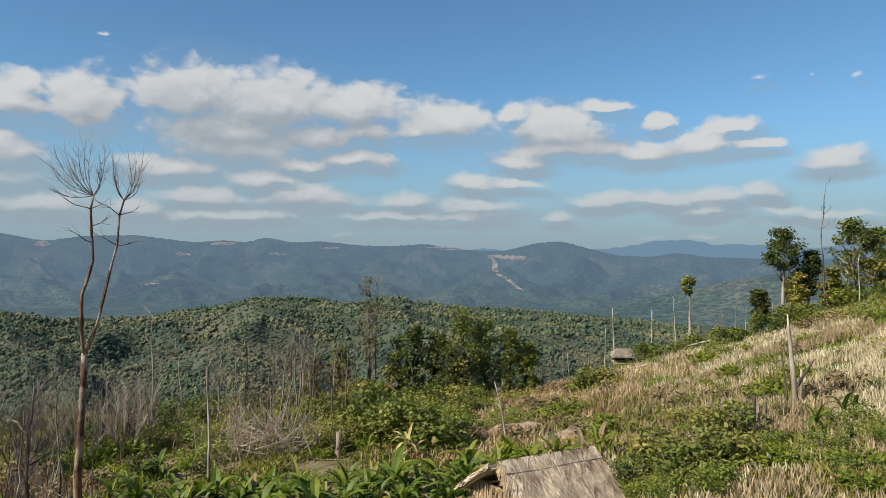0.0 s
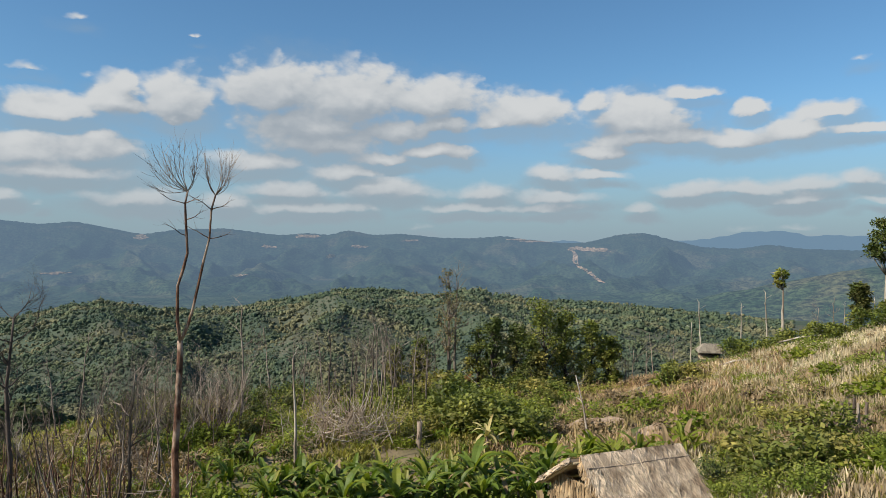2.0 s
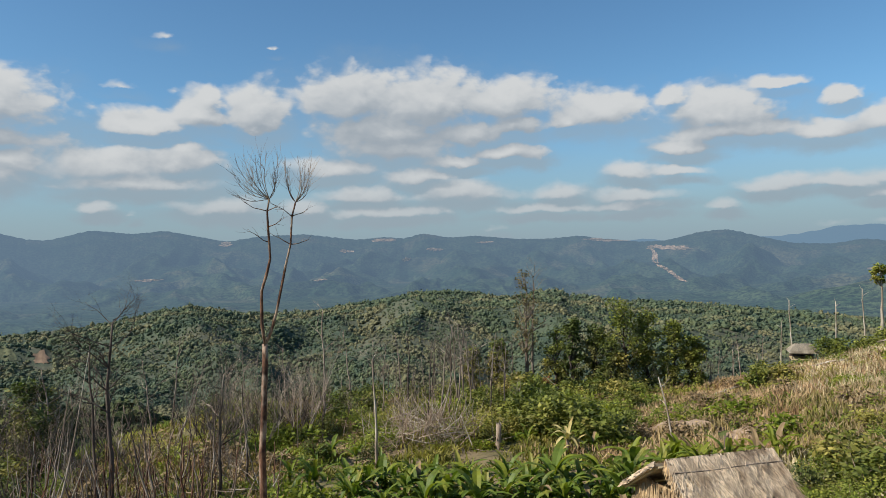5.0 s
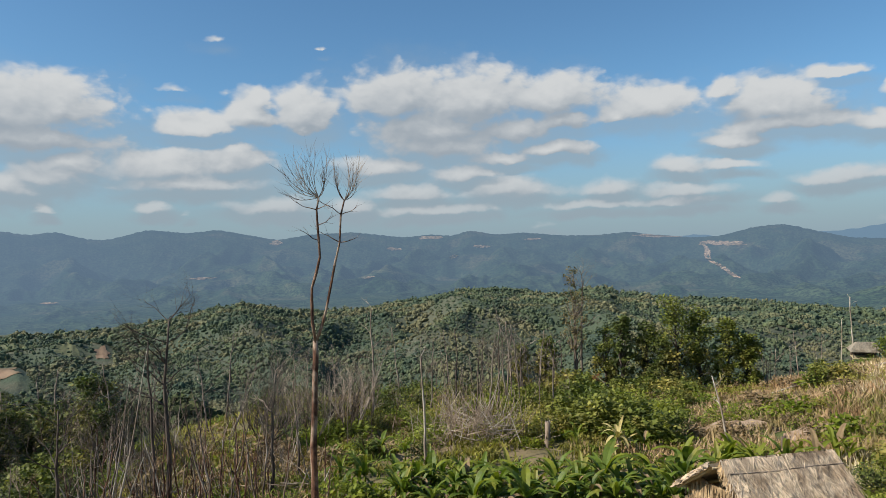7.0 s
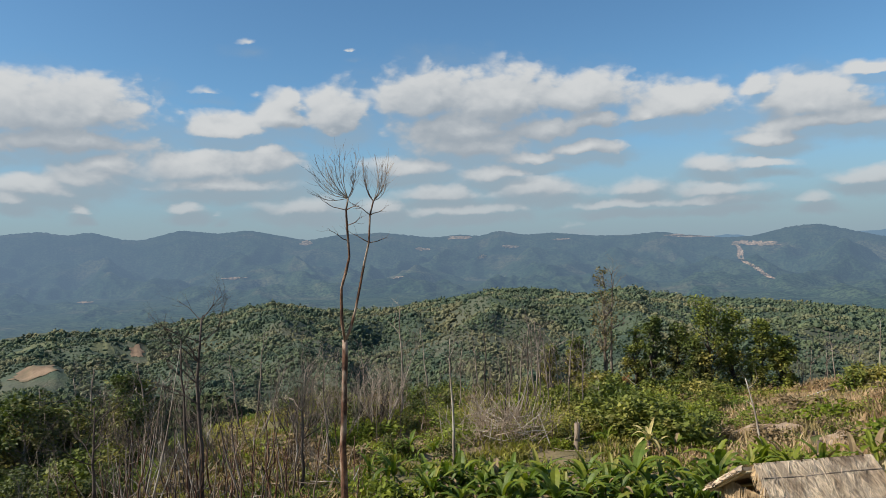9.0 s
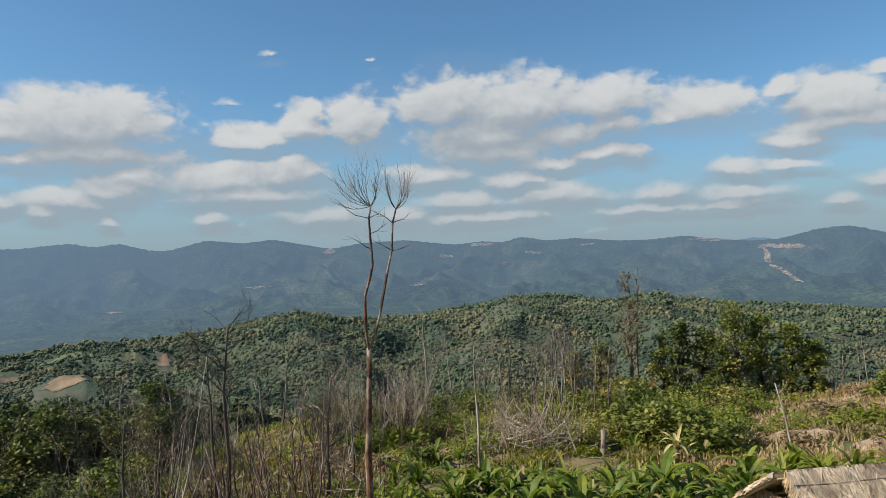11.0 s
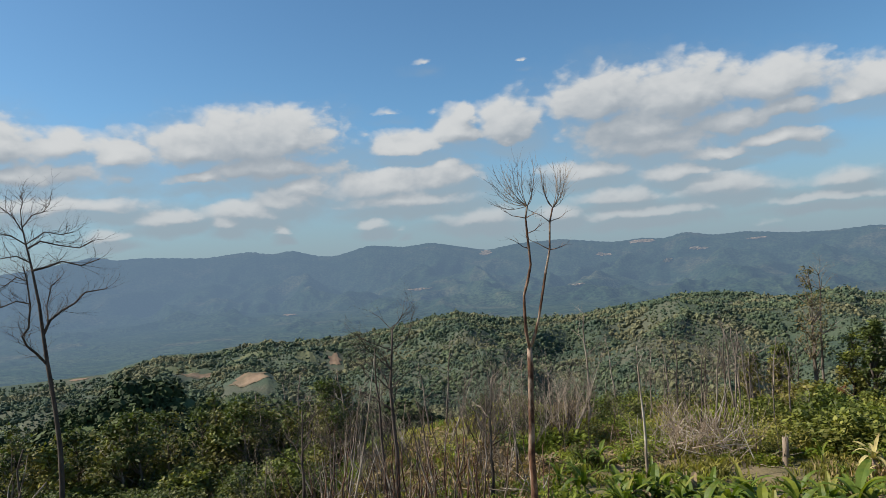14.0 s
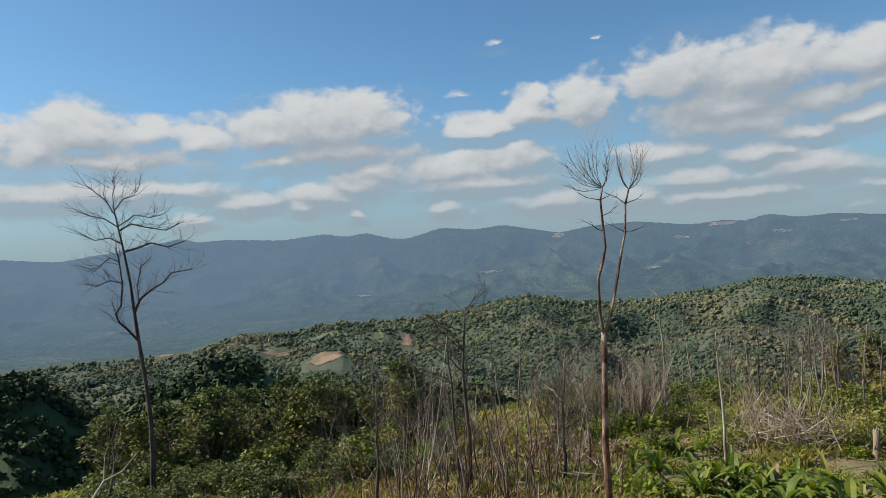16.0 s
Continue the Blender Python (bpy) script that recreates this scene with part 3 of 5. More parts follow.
def build_fields():
    """Grassy clearings and ploughed fields on the hills of the valley."""
    rng = random.Random(23)
    for patches, up, mat, lab in ((GRAZED, 0.25, PALE_SLOPE, "grassy hillside cleared among the woods"), (CLEARED, 0.4, BARE_FIELD, "ploughed reddish-brown field in the valley")):
        for az, dist, w, d in patches:
            rings, n = 8, 32
            edge = [0.78 + 0.16 * math.sin(2 * 6.283 * i / n + az) + 0.14 * math.sin(5 * 6.283 * i / n + dist) + rng.uniform(-0.14, 0.14) for i in range(n)]
            pts = [spot(az, dist, up)]
            for j in range(1, rings + 1):
                for i in range(n):
                    q = edge[i] * j / rings
                    pts.append(spot(az + w * q * math.cos(6.283 * i / n), dist + d * q * math.sin(6.283 * i / n), up))
            faces = [(0, 1 + i, 1 + (i + 1) % n) for i in range(n)]
            for j in range(rings - 1):
                for i in range(n):
                    a, b = 1 + j * n + i, 1 + j * n + (i + 1) % n
                    faces += [(a, a + n, b + n), (a, b + n, b)]
            tagged(new("field", mesh_from("field", [tuple(p) for p in pts], faces, mat, True)), lab, "field", kind="structure")


def build_road():
    """The bare dirt road that winds down the far slope, laid along the ground."""
    left, right = [], []
    for i in range(60):
        s = i / 59
        az, el = -3.8 - 0.35 * math.sin(s * 9) * (1 - s) - 2.5 * s ** 1.7, -0.1 - 2.7 * s
        wide = 0.16 + 0.14 * s + 0.04 * math.sin(i * 1.7)
        p, q = meets(az + wide, el), meets(az - wide, el - 0.12)
        if p and q and (not left or (p - left[-1]).length < 900):
            left.append(p), right.append(q)
    n = len(left)
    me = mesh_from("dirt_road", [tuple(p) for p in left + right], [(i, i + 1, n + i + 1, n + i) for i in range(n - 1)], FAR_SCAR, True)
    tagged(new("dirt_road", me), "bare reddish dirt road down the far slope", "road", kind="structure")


build_scars()
build_fields()
build_road()

# ---- forest on the hills across the valley ----
def crowns(places, sizes, seed, m=16, tall=0.9):
    """Many tree crowns as one array of triangles: a faceted core in a ruff of leafy sprays that face all ways."""
    rs = np.random.RandomState(seed)
    bm = bmesh.new()
    bmesh.ops.create_icosphere(bm, subdivisions=1, radius=1)
    v, f = np.array([p.co for p in bm.verts]), np.array([[p.index for p in q.verts] for q in bm.faces])
    bm.free()
    n = len(places)
    wide = rs.uniform(0.75, 1.25, (n, 1, 3)) * np.array([1.0, 1.0, tall])
    core = v[None] * (0.72 + 0.14 * rs.uniform(-1, 1, (n, len(v))))[..., None] * wide
    way = rs.normal(0, 1, (n, m, 3))
    way[..., 2] = np.abs(way[..., 2]) * 1.1 - 0.25
    way /= np.linalg.norm(way, axis=-1, keepdims=True)
    side = np.cross(way, rs.normal(0, 1, (n, m, 3)))
    side /= np.linalg.norm(side, axis=-1, keepdims=True)
    flow = np.cross(side, way + 0.6 * rs.normal(0, 1, (n, m, 3)))
    flow /= np.linalg.norm(flow, axis=-1, keepdims=True)
    at = way * rs.uniform(0.72, 1.1, (n, m, 1)) * wide
    big = rs.uniform(0.22, 0.46, (n, m, 1))
    spray = np.stack([at - flow * big, at + side * big * 0.8, at + flow * big, at - side * big * 0.8], 2).reshape(n, m * 4, 3)
    pts = np.concatenate([core, spray], 1) * sizes[:, None, None] + places[:, None]
    k = len(v) + 4 * np.arange(m)
    faces = np.concatenate([f, np.stack([k, k + 1, k + 2], -1), np.stack([k, k + 2, k + 3], -1)])
    faces = faces[None] + (np.arange(n) * pts.shape[1])[:, None, None]
    return pts.reshape(-1, 3), faces.reshape(-1, 3)


def seen_band(rs, count, az0, az1, r0, r1):
    """Random places on the ground of a sector, thinning out with distance as the eye sees them."""
    az, r = rs.uniform(az0, az1, count), 1 / rs.uniform(1 / r1, 1 / r0, count)
    x, y = -np.sin(np.radians(az)) * r, np.cos(np.radians(az)) * r
    return az, r, x, y, land(x, y)


def build_forest():
    rs = np.random.RandomState(11)
    for name, count, az0, az1, r0, r1, lo, hi, m in (("forest", 76000, -20, 76, 300, 860, 0.7, 2.1, 4), ("knoll_forest", 7500, 26, 78, 105, 330, 0.9, 2.4, 36)):
        az, r, x, y, z = seen_band(rs, count, az0, az1, r0, r1)
        clear = np.zeros(count, bool)
        for bearing, dist, w, d in CLEARED:
            clear |= (np.abs(az - bearing) < w) & (r > dist - d - 30) & (r < dist + d)
        for bearing, dist, w, d in GRAZED:
            clear |= (np.hypot((az - bearing) / w, (r - dist) / d) < 0.95) & (rs.random_sample(count) > 0.35)
        keep = ~clear
        s = (lo + (hi - lo) * rs.random_sample(count) ** 2.2) * (0.8 + 0.5 * (grain(x / 45, y / 45, 3) > 0.1))
        s = s * (np.clip(r / 450, 0.6, 1.7) if name == "forest" else np.clip(r / 210, 0.6, 1.2))
        pts, faces = crowns(np.stack([x, y, z + s * 0.45], -1)[keep], s[keep], 3, m)
        tagged(new(name, mesh_from(name, pts, faces, CANOPY if name == "forest" else JUNGLE)), "dense green tropical forest covering the hills across the valley", "forest", kind="stuff")


build_forest()

# ---- building blocks for the things ----
class Shape:
    """Points and faces of one mesh, gathered piece by piece."""

    def __init__(self):
        self.v, self.f = [], []

    def add(self, verts, faces):
        n = len(self.v)
        self.v += [tuple(p) for p in verts]
        self.f += [tuple(n + i for i in q) for q in faces]

    def tube(self, points, radii, sides=6, wobble=0.0, rng=random):
        points = [Vector(p) for p in points]
        verts, faces, n = [], [], len(points)
        for k, p in enumerate(points):
            way = (points[min(k + 1, n - 1)] - points[max(k - 1, 0)]).normalized()
            side = way.cross(Vector((0.3, 1, 0.2))).normalized()
            other = way.cross(side)
            for s in range(sides):
                a = 6.2832 * s / sides
                r = radii[k] * (1 + wobble * rng.uniform(-1, 1))
                verts.append(p + (side * math.cos(a) + other * math.sin(a)) * r)
        for k in range(n - 1):
            for s in range(sides):
                t = (s + 1) % sides
                faces.append((k * sides + s, k * sides + t, (k + 1) * sides + t, (k + 1) * sides + s))
        faces.append(tuple(reversed(range(sides))))
        faces.append(tuple((n - 1) * sides + s for s in range(sides)))
        self.add(verts, faces)

    def box(self, m, x, y, z):
        """A box of that size round the middle of m."""
        pts = [m @ Vector((sx * x / 2, sy * y / 2, sz * z / 2)) for sx in (-1, 1) for sy in (-1, 1) for sz in (-1, 1)]
        self.add(pts, [(0, 1, 3, 2), (4, 6, 7, 5), (0, 4, 5, 1), (2, 3, 7, 6), (0, 2, 6, 4), (1, 5, 7, 3)])

    def leaf(self, base, way, length, width, droop=0.5, steps=4, fold=0.25, torn=0.0, rng=random):
        """An arching blade, folded along its midrib, that starts along way and bends down."""
        p, d = Vector(base), Vector(way).normalized()
        side = d.cross(Vector((0, 0, 1)))
        side = side.normalized() if side.length > 1e-3 else Vector((1, 0, 0))
        verts, faces = [], []
        for k in range(steps + 1):
            s = k / steps
            w = width * 0.5 * (math.sin(math.pi * (0.05 + 0.87 * s)) ** 0.55 if s < 1 else 0.3) * (1 - torn * rng.random())
            up = side.cross(d)
            verts += [p - side * w + up * w * fold, p.copy(), p + side * w + up * w * fold]
            p = p + d * (length / steps)
            d = (d + Vector((0, 0, -droop / steps))).normalized()
        for k in range(steps):
            a = 3 * k
            faces += [(a, a + 1, a + 4, a + 3), (a + 1, a + 2, a + 5, a + 4)]
        self.add(verts, faces)

    def leaves(self, centres, size, rng, up=0.4):
        """Small kite-shaped leaves at the centres."""
        for c in centres:
            d = Vector((rng.gauss(0, 1), rng.gauss(0, 1), rng.gauss(0, 0.6) + up * 0.3)).normalized()
            s = d.cross(Vector((rng.gauss(0, 0.5), rng.gauss(0, 0.5), 1))).normalized()
            h = size * rng.uniform(0.6, 1.3)
            c = Vector(c)
            b = c + d * h * 0.5 + s * h * 0.28 - Vector((0, 0, h * 0.08))
            e = c + d * h * 0.5 - s * h * 0.28 - Vector((0, 0, h * 0.08))
            self.add([c, b, c + d * h - Vector((0, 0, h * 0.15)), e], [(0, 1, 2, 3)])

    def mesh(self, name, material, smooth_faces=False):
        me = bpy.data.meshes.new(name)
        me.from_pydata(self.v, [], self.f)
        me.materials.append(material)
        me.polygons.foreach_set("use_smooth", np.full(len(me.polygons), smooth_faces))
        me.update()
        return me


def thing(name, label, category, group=""):
    return tagged(new(name), label, category, group)


def part(name, shape, material, parent, label="", smooth_faces=False):
    ob = new(name, shape.mesh(name, material, smooth_faces))
    ob.parent = parent
    return tagged(ob, label)


def facing(az, dist, sink=0.0, turn=0.0, size=1.0):
    """A pose on the ground at a bearing and distance: x to the right as seen from the camera, y away from it."""
    p = spot(az, dist)
    return pose(p.x, p.y, p.z - sink, 0, 0, az + turn) @ Matrix.Diagonal((size, size, size, 1))


def grow(shape, start, way, length, radius, depth, rng, spread=0.6, rise=0.15, kids=3, sides=5, bend=0.25, end=0.35):
    """A crooked limb with smaller ones on it."""
    p, d = Vector(start), Vector(way).normalized()
    steps = max(3, int(3 + depth))
    pts, rad = [p.copy()], [radius]
    for k in range(steps):
        d = (d + Vector((rng.gauss(0, bend), rng.gauss(0, bend), rng.gauss(0, bend * 0.6) + rise)) * 0.5).normalized()
        p = p + d * length / steps
        pts.append(p.copy())
        rad.append(radius * (1 - (1 - end) * (k + 1) / steps))
        if depth > 0 and k > 0:
            for _ in range(rng.randint(1, kids) if k < steps - 1 else kids):
                s = Vector((rng.gauss(0, 1), rng.gauss(0, 1), rng.gauss(0, 0.5))).normalized()
                grow(shape, p, d + s * spread, length * rng.uniform(0.4, 0.65), rad[-1] * 0.6, depth - 1, rng, spread, rise, kids, max(3, sides - 2), bend, end)
    shape.tube(pts, rad, sides)


# ---- the tall forked dead tree ----
def forked_tree():
    rng = random.Random(4)
    tree = thing("dead_tree", "tall bare forked tree with peeling reddish-brown bark and two thin crowns", "tree")
    D, foot = 24.0, spot(27.2, 24.0).z

    def way(points):
        return [(x, rng.uniform(-0.05, 0.05), z + EYE - foot) for x, z in points]

    trunk = Shape()
    trunk.tube([(0.0, 0, -0.4), (-0.03, 0, 0.5), (-0.04, 0, 1.4), *way([(-0.03, -7.34), (-0.05, -6.63), (0.01, -5.61), (0.05, -4.59), (0.11, -3.57), (0.12, -2.97)])], [0.20, 0.14, 0.125, 0.116, 0.112, 0.106, 0.10, 0.096, 0.088], 10, 0.12, rng)
    part("trunk", trunk, BARK_BROWN, tree, "", True)
    crowns_at = (
        ([(0.12, -3.02), (0.03, -2.37), (0.03, -1.60), (0.05, -1.20), (0.21, -0.69), (0.34, -0.17), (0.32, 0.38), (0.29, 0.89), (0.27, 1.41), (0.35, 1.81)],
         [(-0.83, 2.81), (-0.73, 3.16), (-0.45, 3.23), (-0.07, 3.25), (0.31, 3.40), (0.64, 3.46), (-0.59, 1.89), (-0.29, 2.59), (0.5, 3.0), (-0.2, 2.9), (0.12, 3.45), (-0.66, 2.4), (0.45, 2.6)], 0.058),
        ([(0.12, -3.02), (0.32, -2.55), (0.49, -1.99), (0.66, -1.22), (0.83, -0.40), (1.01, 0.30), (1.07, 1.23), (1.20, 1.70)],
         [(0.91, 3.22), (1.29, 3.21), (1.67, 2.88), (1.64, 2.43), (1.05, 2.66), (1.5, 3.1), (0.98, 2.9), (1.38, 2.75), (1.72, 3.15)], 0.054),
    )
    for points, tips, r in crowns_at:
        stem = Shape()
        pts = way(points)
        stem.tube(pts, [r * (1 - 0.55 * i / len(pts)) for i in range(len(pts))], 8, 0.17, rng)
        for side in (-1, 1, 1, -1):  # stubs and dead twigs low on the stem
            q = Vector(pts[rng.randint(5, len(pts) - 2)])
            grow(stem, q, (side, rng.gauss(0, 0.4), 0.3), rng.uniform(0.4, 0.9), 0.018, 1, rng, 0.7, 0.1, 2, 4, 0.5)
        part("stem", stem, BARK_BROWN, tree, "", True)
        for tx, tz in tips:
            fan = Shape()
            top, end = Vector(pts[-1]), Vector((tx, rng.uniform(-0.5, 0.5), tz + EYE - foot))
            n = 6
            hang = Vector((0.12 * (1 if tx > top.x else -1), 0, -0.12))
            line = [top.lerp(end, i / n) + hang * math.sin(math.pi * i / n) for i in range(n + 1)]
            fan.tube(line, [0.013 * (1 - 0.7 * i / n) for i in range(n + 1)], 4)
            for i in range(2, n):
                d = (end - top).normalized()
                for _ in range(3):
                    grow(fan, line[i], d + Vector((rng.gauss(0, 0.5), rng.gauss(0, 0.4), 0.3)), rng.uniform(0.3, 0.8), 0.005, 0, rng, 0.6, 0.2, 2, 3, 0.25)
            part("branch", fan, BARK_GREY, tree)
    tree.matrix_basis = facing(27.2, D)


forked_tree()


# ---- the bare tree with a spreading crown, down the slope on the left ----
def spreading_tree():
    rng = random.Random(9)
    tree = thing("dead_tree", "slender leaning leafless tree with a wide crown of crooked twigs", "tree")
    D, foot = 38.0, spot(62.5, 38.0).z

    def way(points):
        return [(x, rng.uniform(-0.1, 0.1), z + 0.37 + EYE - foot) for x, z in points]

    trunk = Shape()
    line = [(0.05, 0, -0.4)] + way([(0.06, -10.81), (0.12, -9.41), (0.12, -7.73), (0.01, -6.03), (-0.13, -4.62), (-0.22, -3.77), (-0.34, -2.37), (-0.43, -0.97), (-0.66, 0.72), (-0.84, 1.83), (-0.96, 2.61), (-1.00, 3.50)])
    trunk.tube(line, [0.18, 0.135, 0.12, 0.112, 0.105, 0.10, 0.096, 0.078, 0.07, 0.056, 0.042, 0.03, 0.013], 9, 0.1, rng)
    part("trunk", trunk, BARK_DARK, tree, "", True)
    limbs = (
        ([(-0.22, -3.83), (-0.63, -3.23), (-0.99, -2.81), (-1.15, -2.36), (-0.88, -1.99), (-0.76, -0.95), (-0.84, 0.17), (-0.94, 0.73)], 0.07),
        ([(-0.32, -2.42), (-0.03, -1.77), (0.48, -1.36), (1.04, -1.06), (1.51, -0.57), (2.45, -0.46)], 0.07),
        ([(-0.11, -1.88), (-0.13, -1.12), (0.11, -0.16), (0.55, 0.24)], 0.04),
        ([(-0.67, 0.58), (0.00, 0.74), (0.58, 0.94), (1.35, 0.69), (2.11, 0.94)], 0.055),
        ([(-0.80, 1.61), (-0.25, 1.95), (0.43, 1.74), (1.34, 1.54), (1.94, 1.89)], 0.045),
        ([(-0.75, 1.00), (-1.24, 1.29), (-1.86, 1.18), (-2.46, 1.55)], 0.04),
        ([(-0.79, -0.94), (-1.33, -0.77), (-1.96, -1.01), (-2.44, -0.84)], 0.035),
        ([(-0.87, 1.83), (-1.45, 2.26), (-2.06, 2.42), (-2.65, 2.70)], 0.035),
        ([(-0.94, 2.39), (-1.29, 3.09), (-1.76, 3.51), (-2.12, 3.84)], 0.03),
        ([(-0.96, 2.61), (-0.53, 3.21), (-0.09, 3.35), (0.21, 3.76)], 0.03),
        ([(-1.00, 3.36), (-0.88, 3.77), (-0.99, 4.11)], 0.02),
        ([(-0.84, 0.11), (-1.28, 0.33), (-1.79, -0.06), (-2.29, -0.30)], 0.03),
        ([(-0.84, 1.83), (-0.06, 2.37), (0.63, 2.21), (1.24, 2.34)], 0.03),
    )
    for points, r in limbs:
        limb = Shape()
        pts = [Vector(p) for p in way(points)]
        turn = rng.uniform(-1, 1)
        pts = [p + Vector((0, turn * (p - pts[0]).length * 0.6, 0)) for p in pts]
        limb.tube(pts, [r * (1 - 0.75 * i / len(pts)) for i in range(len(pts))], 6, 0.08, rng)
        for i in range(1, len(pts)):
            for _ in range(6):
                d = (pts[i] - pts[i - 1]).normalized()
                grow(limb, pts[i].lerp(pts[i - 1], rng.random()), d + Vector((rng.gauss(0, 0.7), rng.gauss(0, 0.7), 0.35 + rng.gauss(0, 0.5))), rng.uniform(0.5, 1.3), 0.012, 1, rng, 0.7, 0.12, 2, 3, 0.45)
        part("branch", limb, BARK_DARK, tree)
    tree.matrix_basis = facing(62.5, D)


spreading_tree()


# ---- dead trees and poles left by the burning of the slope ----
def rise_to(az, dist, el):
    """How tall a thing must stand at a place for its top to show at that height above the horizon, in degrees."""
    return EYE + dist * math.tan(radians(el)) - spot(az, dist).z


def dead_tree(seed, height, radius, bark, lean=0.05, limbs=4, twigs=2, crook=0.06, top=0.8, reach=0.25, name="dead_tree", label="bare dead tree with bleached trunk and a few broken branches", category="tree", group="dead trees on the slope"):
    rng = random.Random(seed)
    tree = thing(name, label, category, group)
    pts, rad, n = [], [], 9
    a = rng.uniform(0, 6.28)
    x = y = 0.0
    for i in range(n + 1):
        s = i / n
        pts.append(Vector((x + lean * height * s * math.cos(a), y + lean * height * s * math.sin(a), height * s - 0.25 * (i == 0))))
        rad.append(radius * (1.15 - (1.15 - 0.35) * s if i else 1.4))
        x += rng.gauss(0, crook) * height / n
        y += rng.gauss(0, crook) * height / n
    trunk = Shape()
    trunk.tube(pts, rad, 7, 0.10, rng)
    part("trunk", trunk, bark, tree, "", True)
    for _ in range(limbs):
        i = rng.randint(int(n * (1 - top)) + 2, n)
        limb = Shape()
        a = rng.uniform(0, 6.28)
        grow(limb, pts[i], (math.cos(a), math.sin(a), rng.uniform(0.2, 1.2)), height * reach * rng.uniform(0.5, 1.1), rad[i] * 0.55, twigs, rng, 0.7, 0.12, 2, 5, 0.4)
        part("branch", limb, bark, tree)
    return tree


def place(ob, az, dist, turn=0.0, size=1.0, sink=0.0):
    ob.matrix_basis = facing(az, dist, sink, turn, size)
    return ob


place(dead_tree(21, 5.3, 0.075, BARK_PALE, 0.02, 3, 1, 0.04, 0.35, 0.2, label="slim bleached dead tree with a hooked broken top"), 18.35, 34, 90)
place(dead_tree(23, 6.9, 0.07, BARK_DARK, 0.05, 10, 2, 0.07, 0.55, 0.26, label="dark slender leafless tree beside a taller one"), 38.9, 30.3, 130)
place(dead_tree(22, 7.6, 0.10, BARK_DARK, 0.02, 15, 2, 0.05, 0.6, 0.27, label="dark leafless tree with upswept twiggy branches"), 38.2, 30, 30)
place(dead_tree(33, 5.2, 0.07, BARK_GREY, 0.06, 8, 2, 0.06, 0.7, 0.3, label="grey leafless sapling with many crooked twigs"), 30.6, 30, 200)
place(dead_tree(36, 4.6, 0.06, BARK_GREY, 0.05, 8, 2, 0.07, 0.7, 0.3, label="grey leafless sapling with many crooked twigs"), 28.6, 33, 20)
place(dead_tree(37, 4.9, 0.075, BARK_DARK, 0.05, 10, 2, 0.09, 0.6, 0.36, label="dark leafless tree with a ragged twiggy crown"), 45.7, 30, 120)
place(dead_tree(24, 4.2, 0.06, BARK_PALE, 0.10, 3, 1, 0.05, 0.5, 0.25, label="bleached leaning dead sapling beside the bananas"), -5.6, 34, 160).matrix_basis @= pose(0, 0, 0, 0, 15, 0)
place(dead_tree(25, rise_to(-28.6, 63, 5.0), 0.075, BARK_GREY, 0.05, 5, 1, 0.10, 0.5, 0.12, label="tall bleached dead tree bent at the top"), -28.6, 63, 100)
TALL = [dead_tree(40 + i, h, r * 0.75, b, 0.06, l, tw, 0.07, 0.6, 0.26, label=lab) for i, (h, r, b, l, tw, lab) in enumerate((
    (7.5, 0.11, BARK_GREY, 5, 2, "tall grey dead tree with thin bare branches"),
    (6.0, 0.09, BARK_DARK, 7, 2, "dark dead tree with a dense crown of bare twigs"),
    (6.5, 0.09, BARK_GREY, 9, 2, "tall grey-brown dead tree with many fine twigs"),
    (5.0, 0.08, BARK_GREY, 6, 2, "grey dead tree with a ragged crown"),
))]
rng = random.Random(77)
FIRST = [(22.5, 44), (15.6, 50), (12.3, 46), (10.4, 54)]
for ob, (az, d) in zip(TALL, FIRST):
    place(ob, az, d, rng.uniform(0, 360))
for i in range(34):
    az = rng.uniform(7, 50)
    d = rng.uniform(44, crest_distance(az) + 6)
    copy_thing(TALL[rng.randrange(4)], facing(az, d, 0.1, rng.uniform(0, 360), rng.uniform(0.5, 0.95)))
for i in range(26):
    copy_thing(TALL[rng.choice((0, 1, 2, 3))], facing(rng.uniform(6.5, 21), rng.uniform(46, 61), 0.1, rng.uniform(0, 360), rng.uniform(0.55, 0.85)))
for i in range(14):
    copy_thing(TALL[rng.choice((0, 2, 3))], facing(rng.uniform(-12.5, -6.5), rng.uniform(61, 67), 0.1, rng.uniform(0, 360), rng.uniform(0.3, 0.5)))
TRUNK = dead_tree(44, 6.5, 0.085, BARK_PALE, 0.02, 4, 0, 0.03, 0.4, 0.12, label="tall bleached dead trunk with a few broken stubs")
place(TRUNK, -13.7, 66, 40, rise_to(-13.7, 66, -4.2) / 6.5)
for az, d, el in ((-16.5, 64, -3.8), (-18.3, 66, -2.9), (-12.9, 68, -5.4), (-23.2, 66, -3.6), (-25.0, 62, -3.2), (-30.6, 60, 0.2)):
    copy_thing(TRUNK, facing(az, d, 0.1, az * 37, rise_to(az, d, el) / 6.5))
for az, d, k, s in ( (-21.6, 66, 3, 0.6), (-22.4, 68, 0, 0.5), (-10.2, 66, 0, 0.6), (-8.6, 66, 3, 0.7)):
    copy_thing(TALL[k], facing(az, d, 0.1, az * 37, s))


def pole(seed, height, radius, bark, lean, label):
    return dead_tree(seed, height, radius, bark, lean, 3, 0, 0.10, 0.7, 0.2, "dead_pole", label, "pole", "dead poles on the slope")


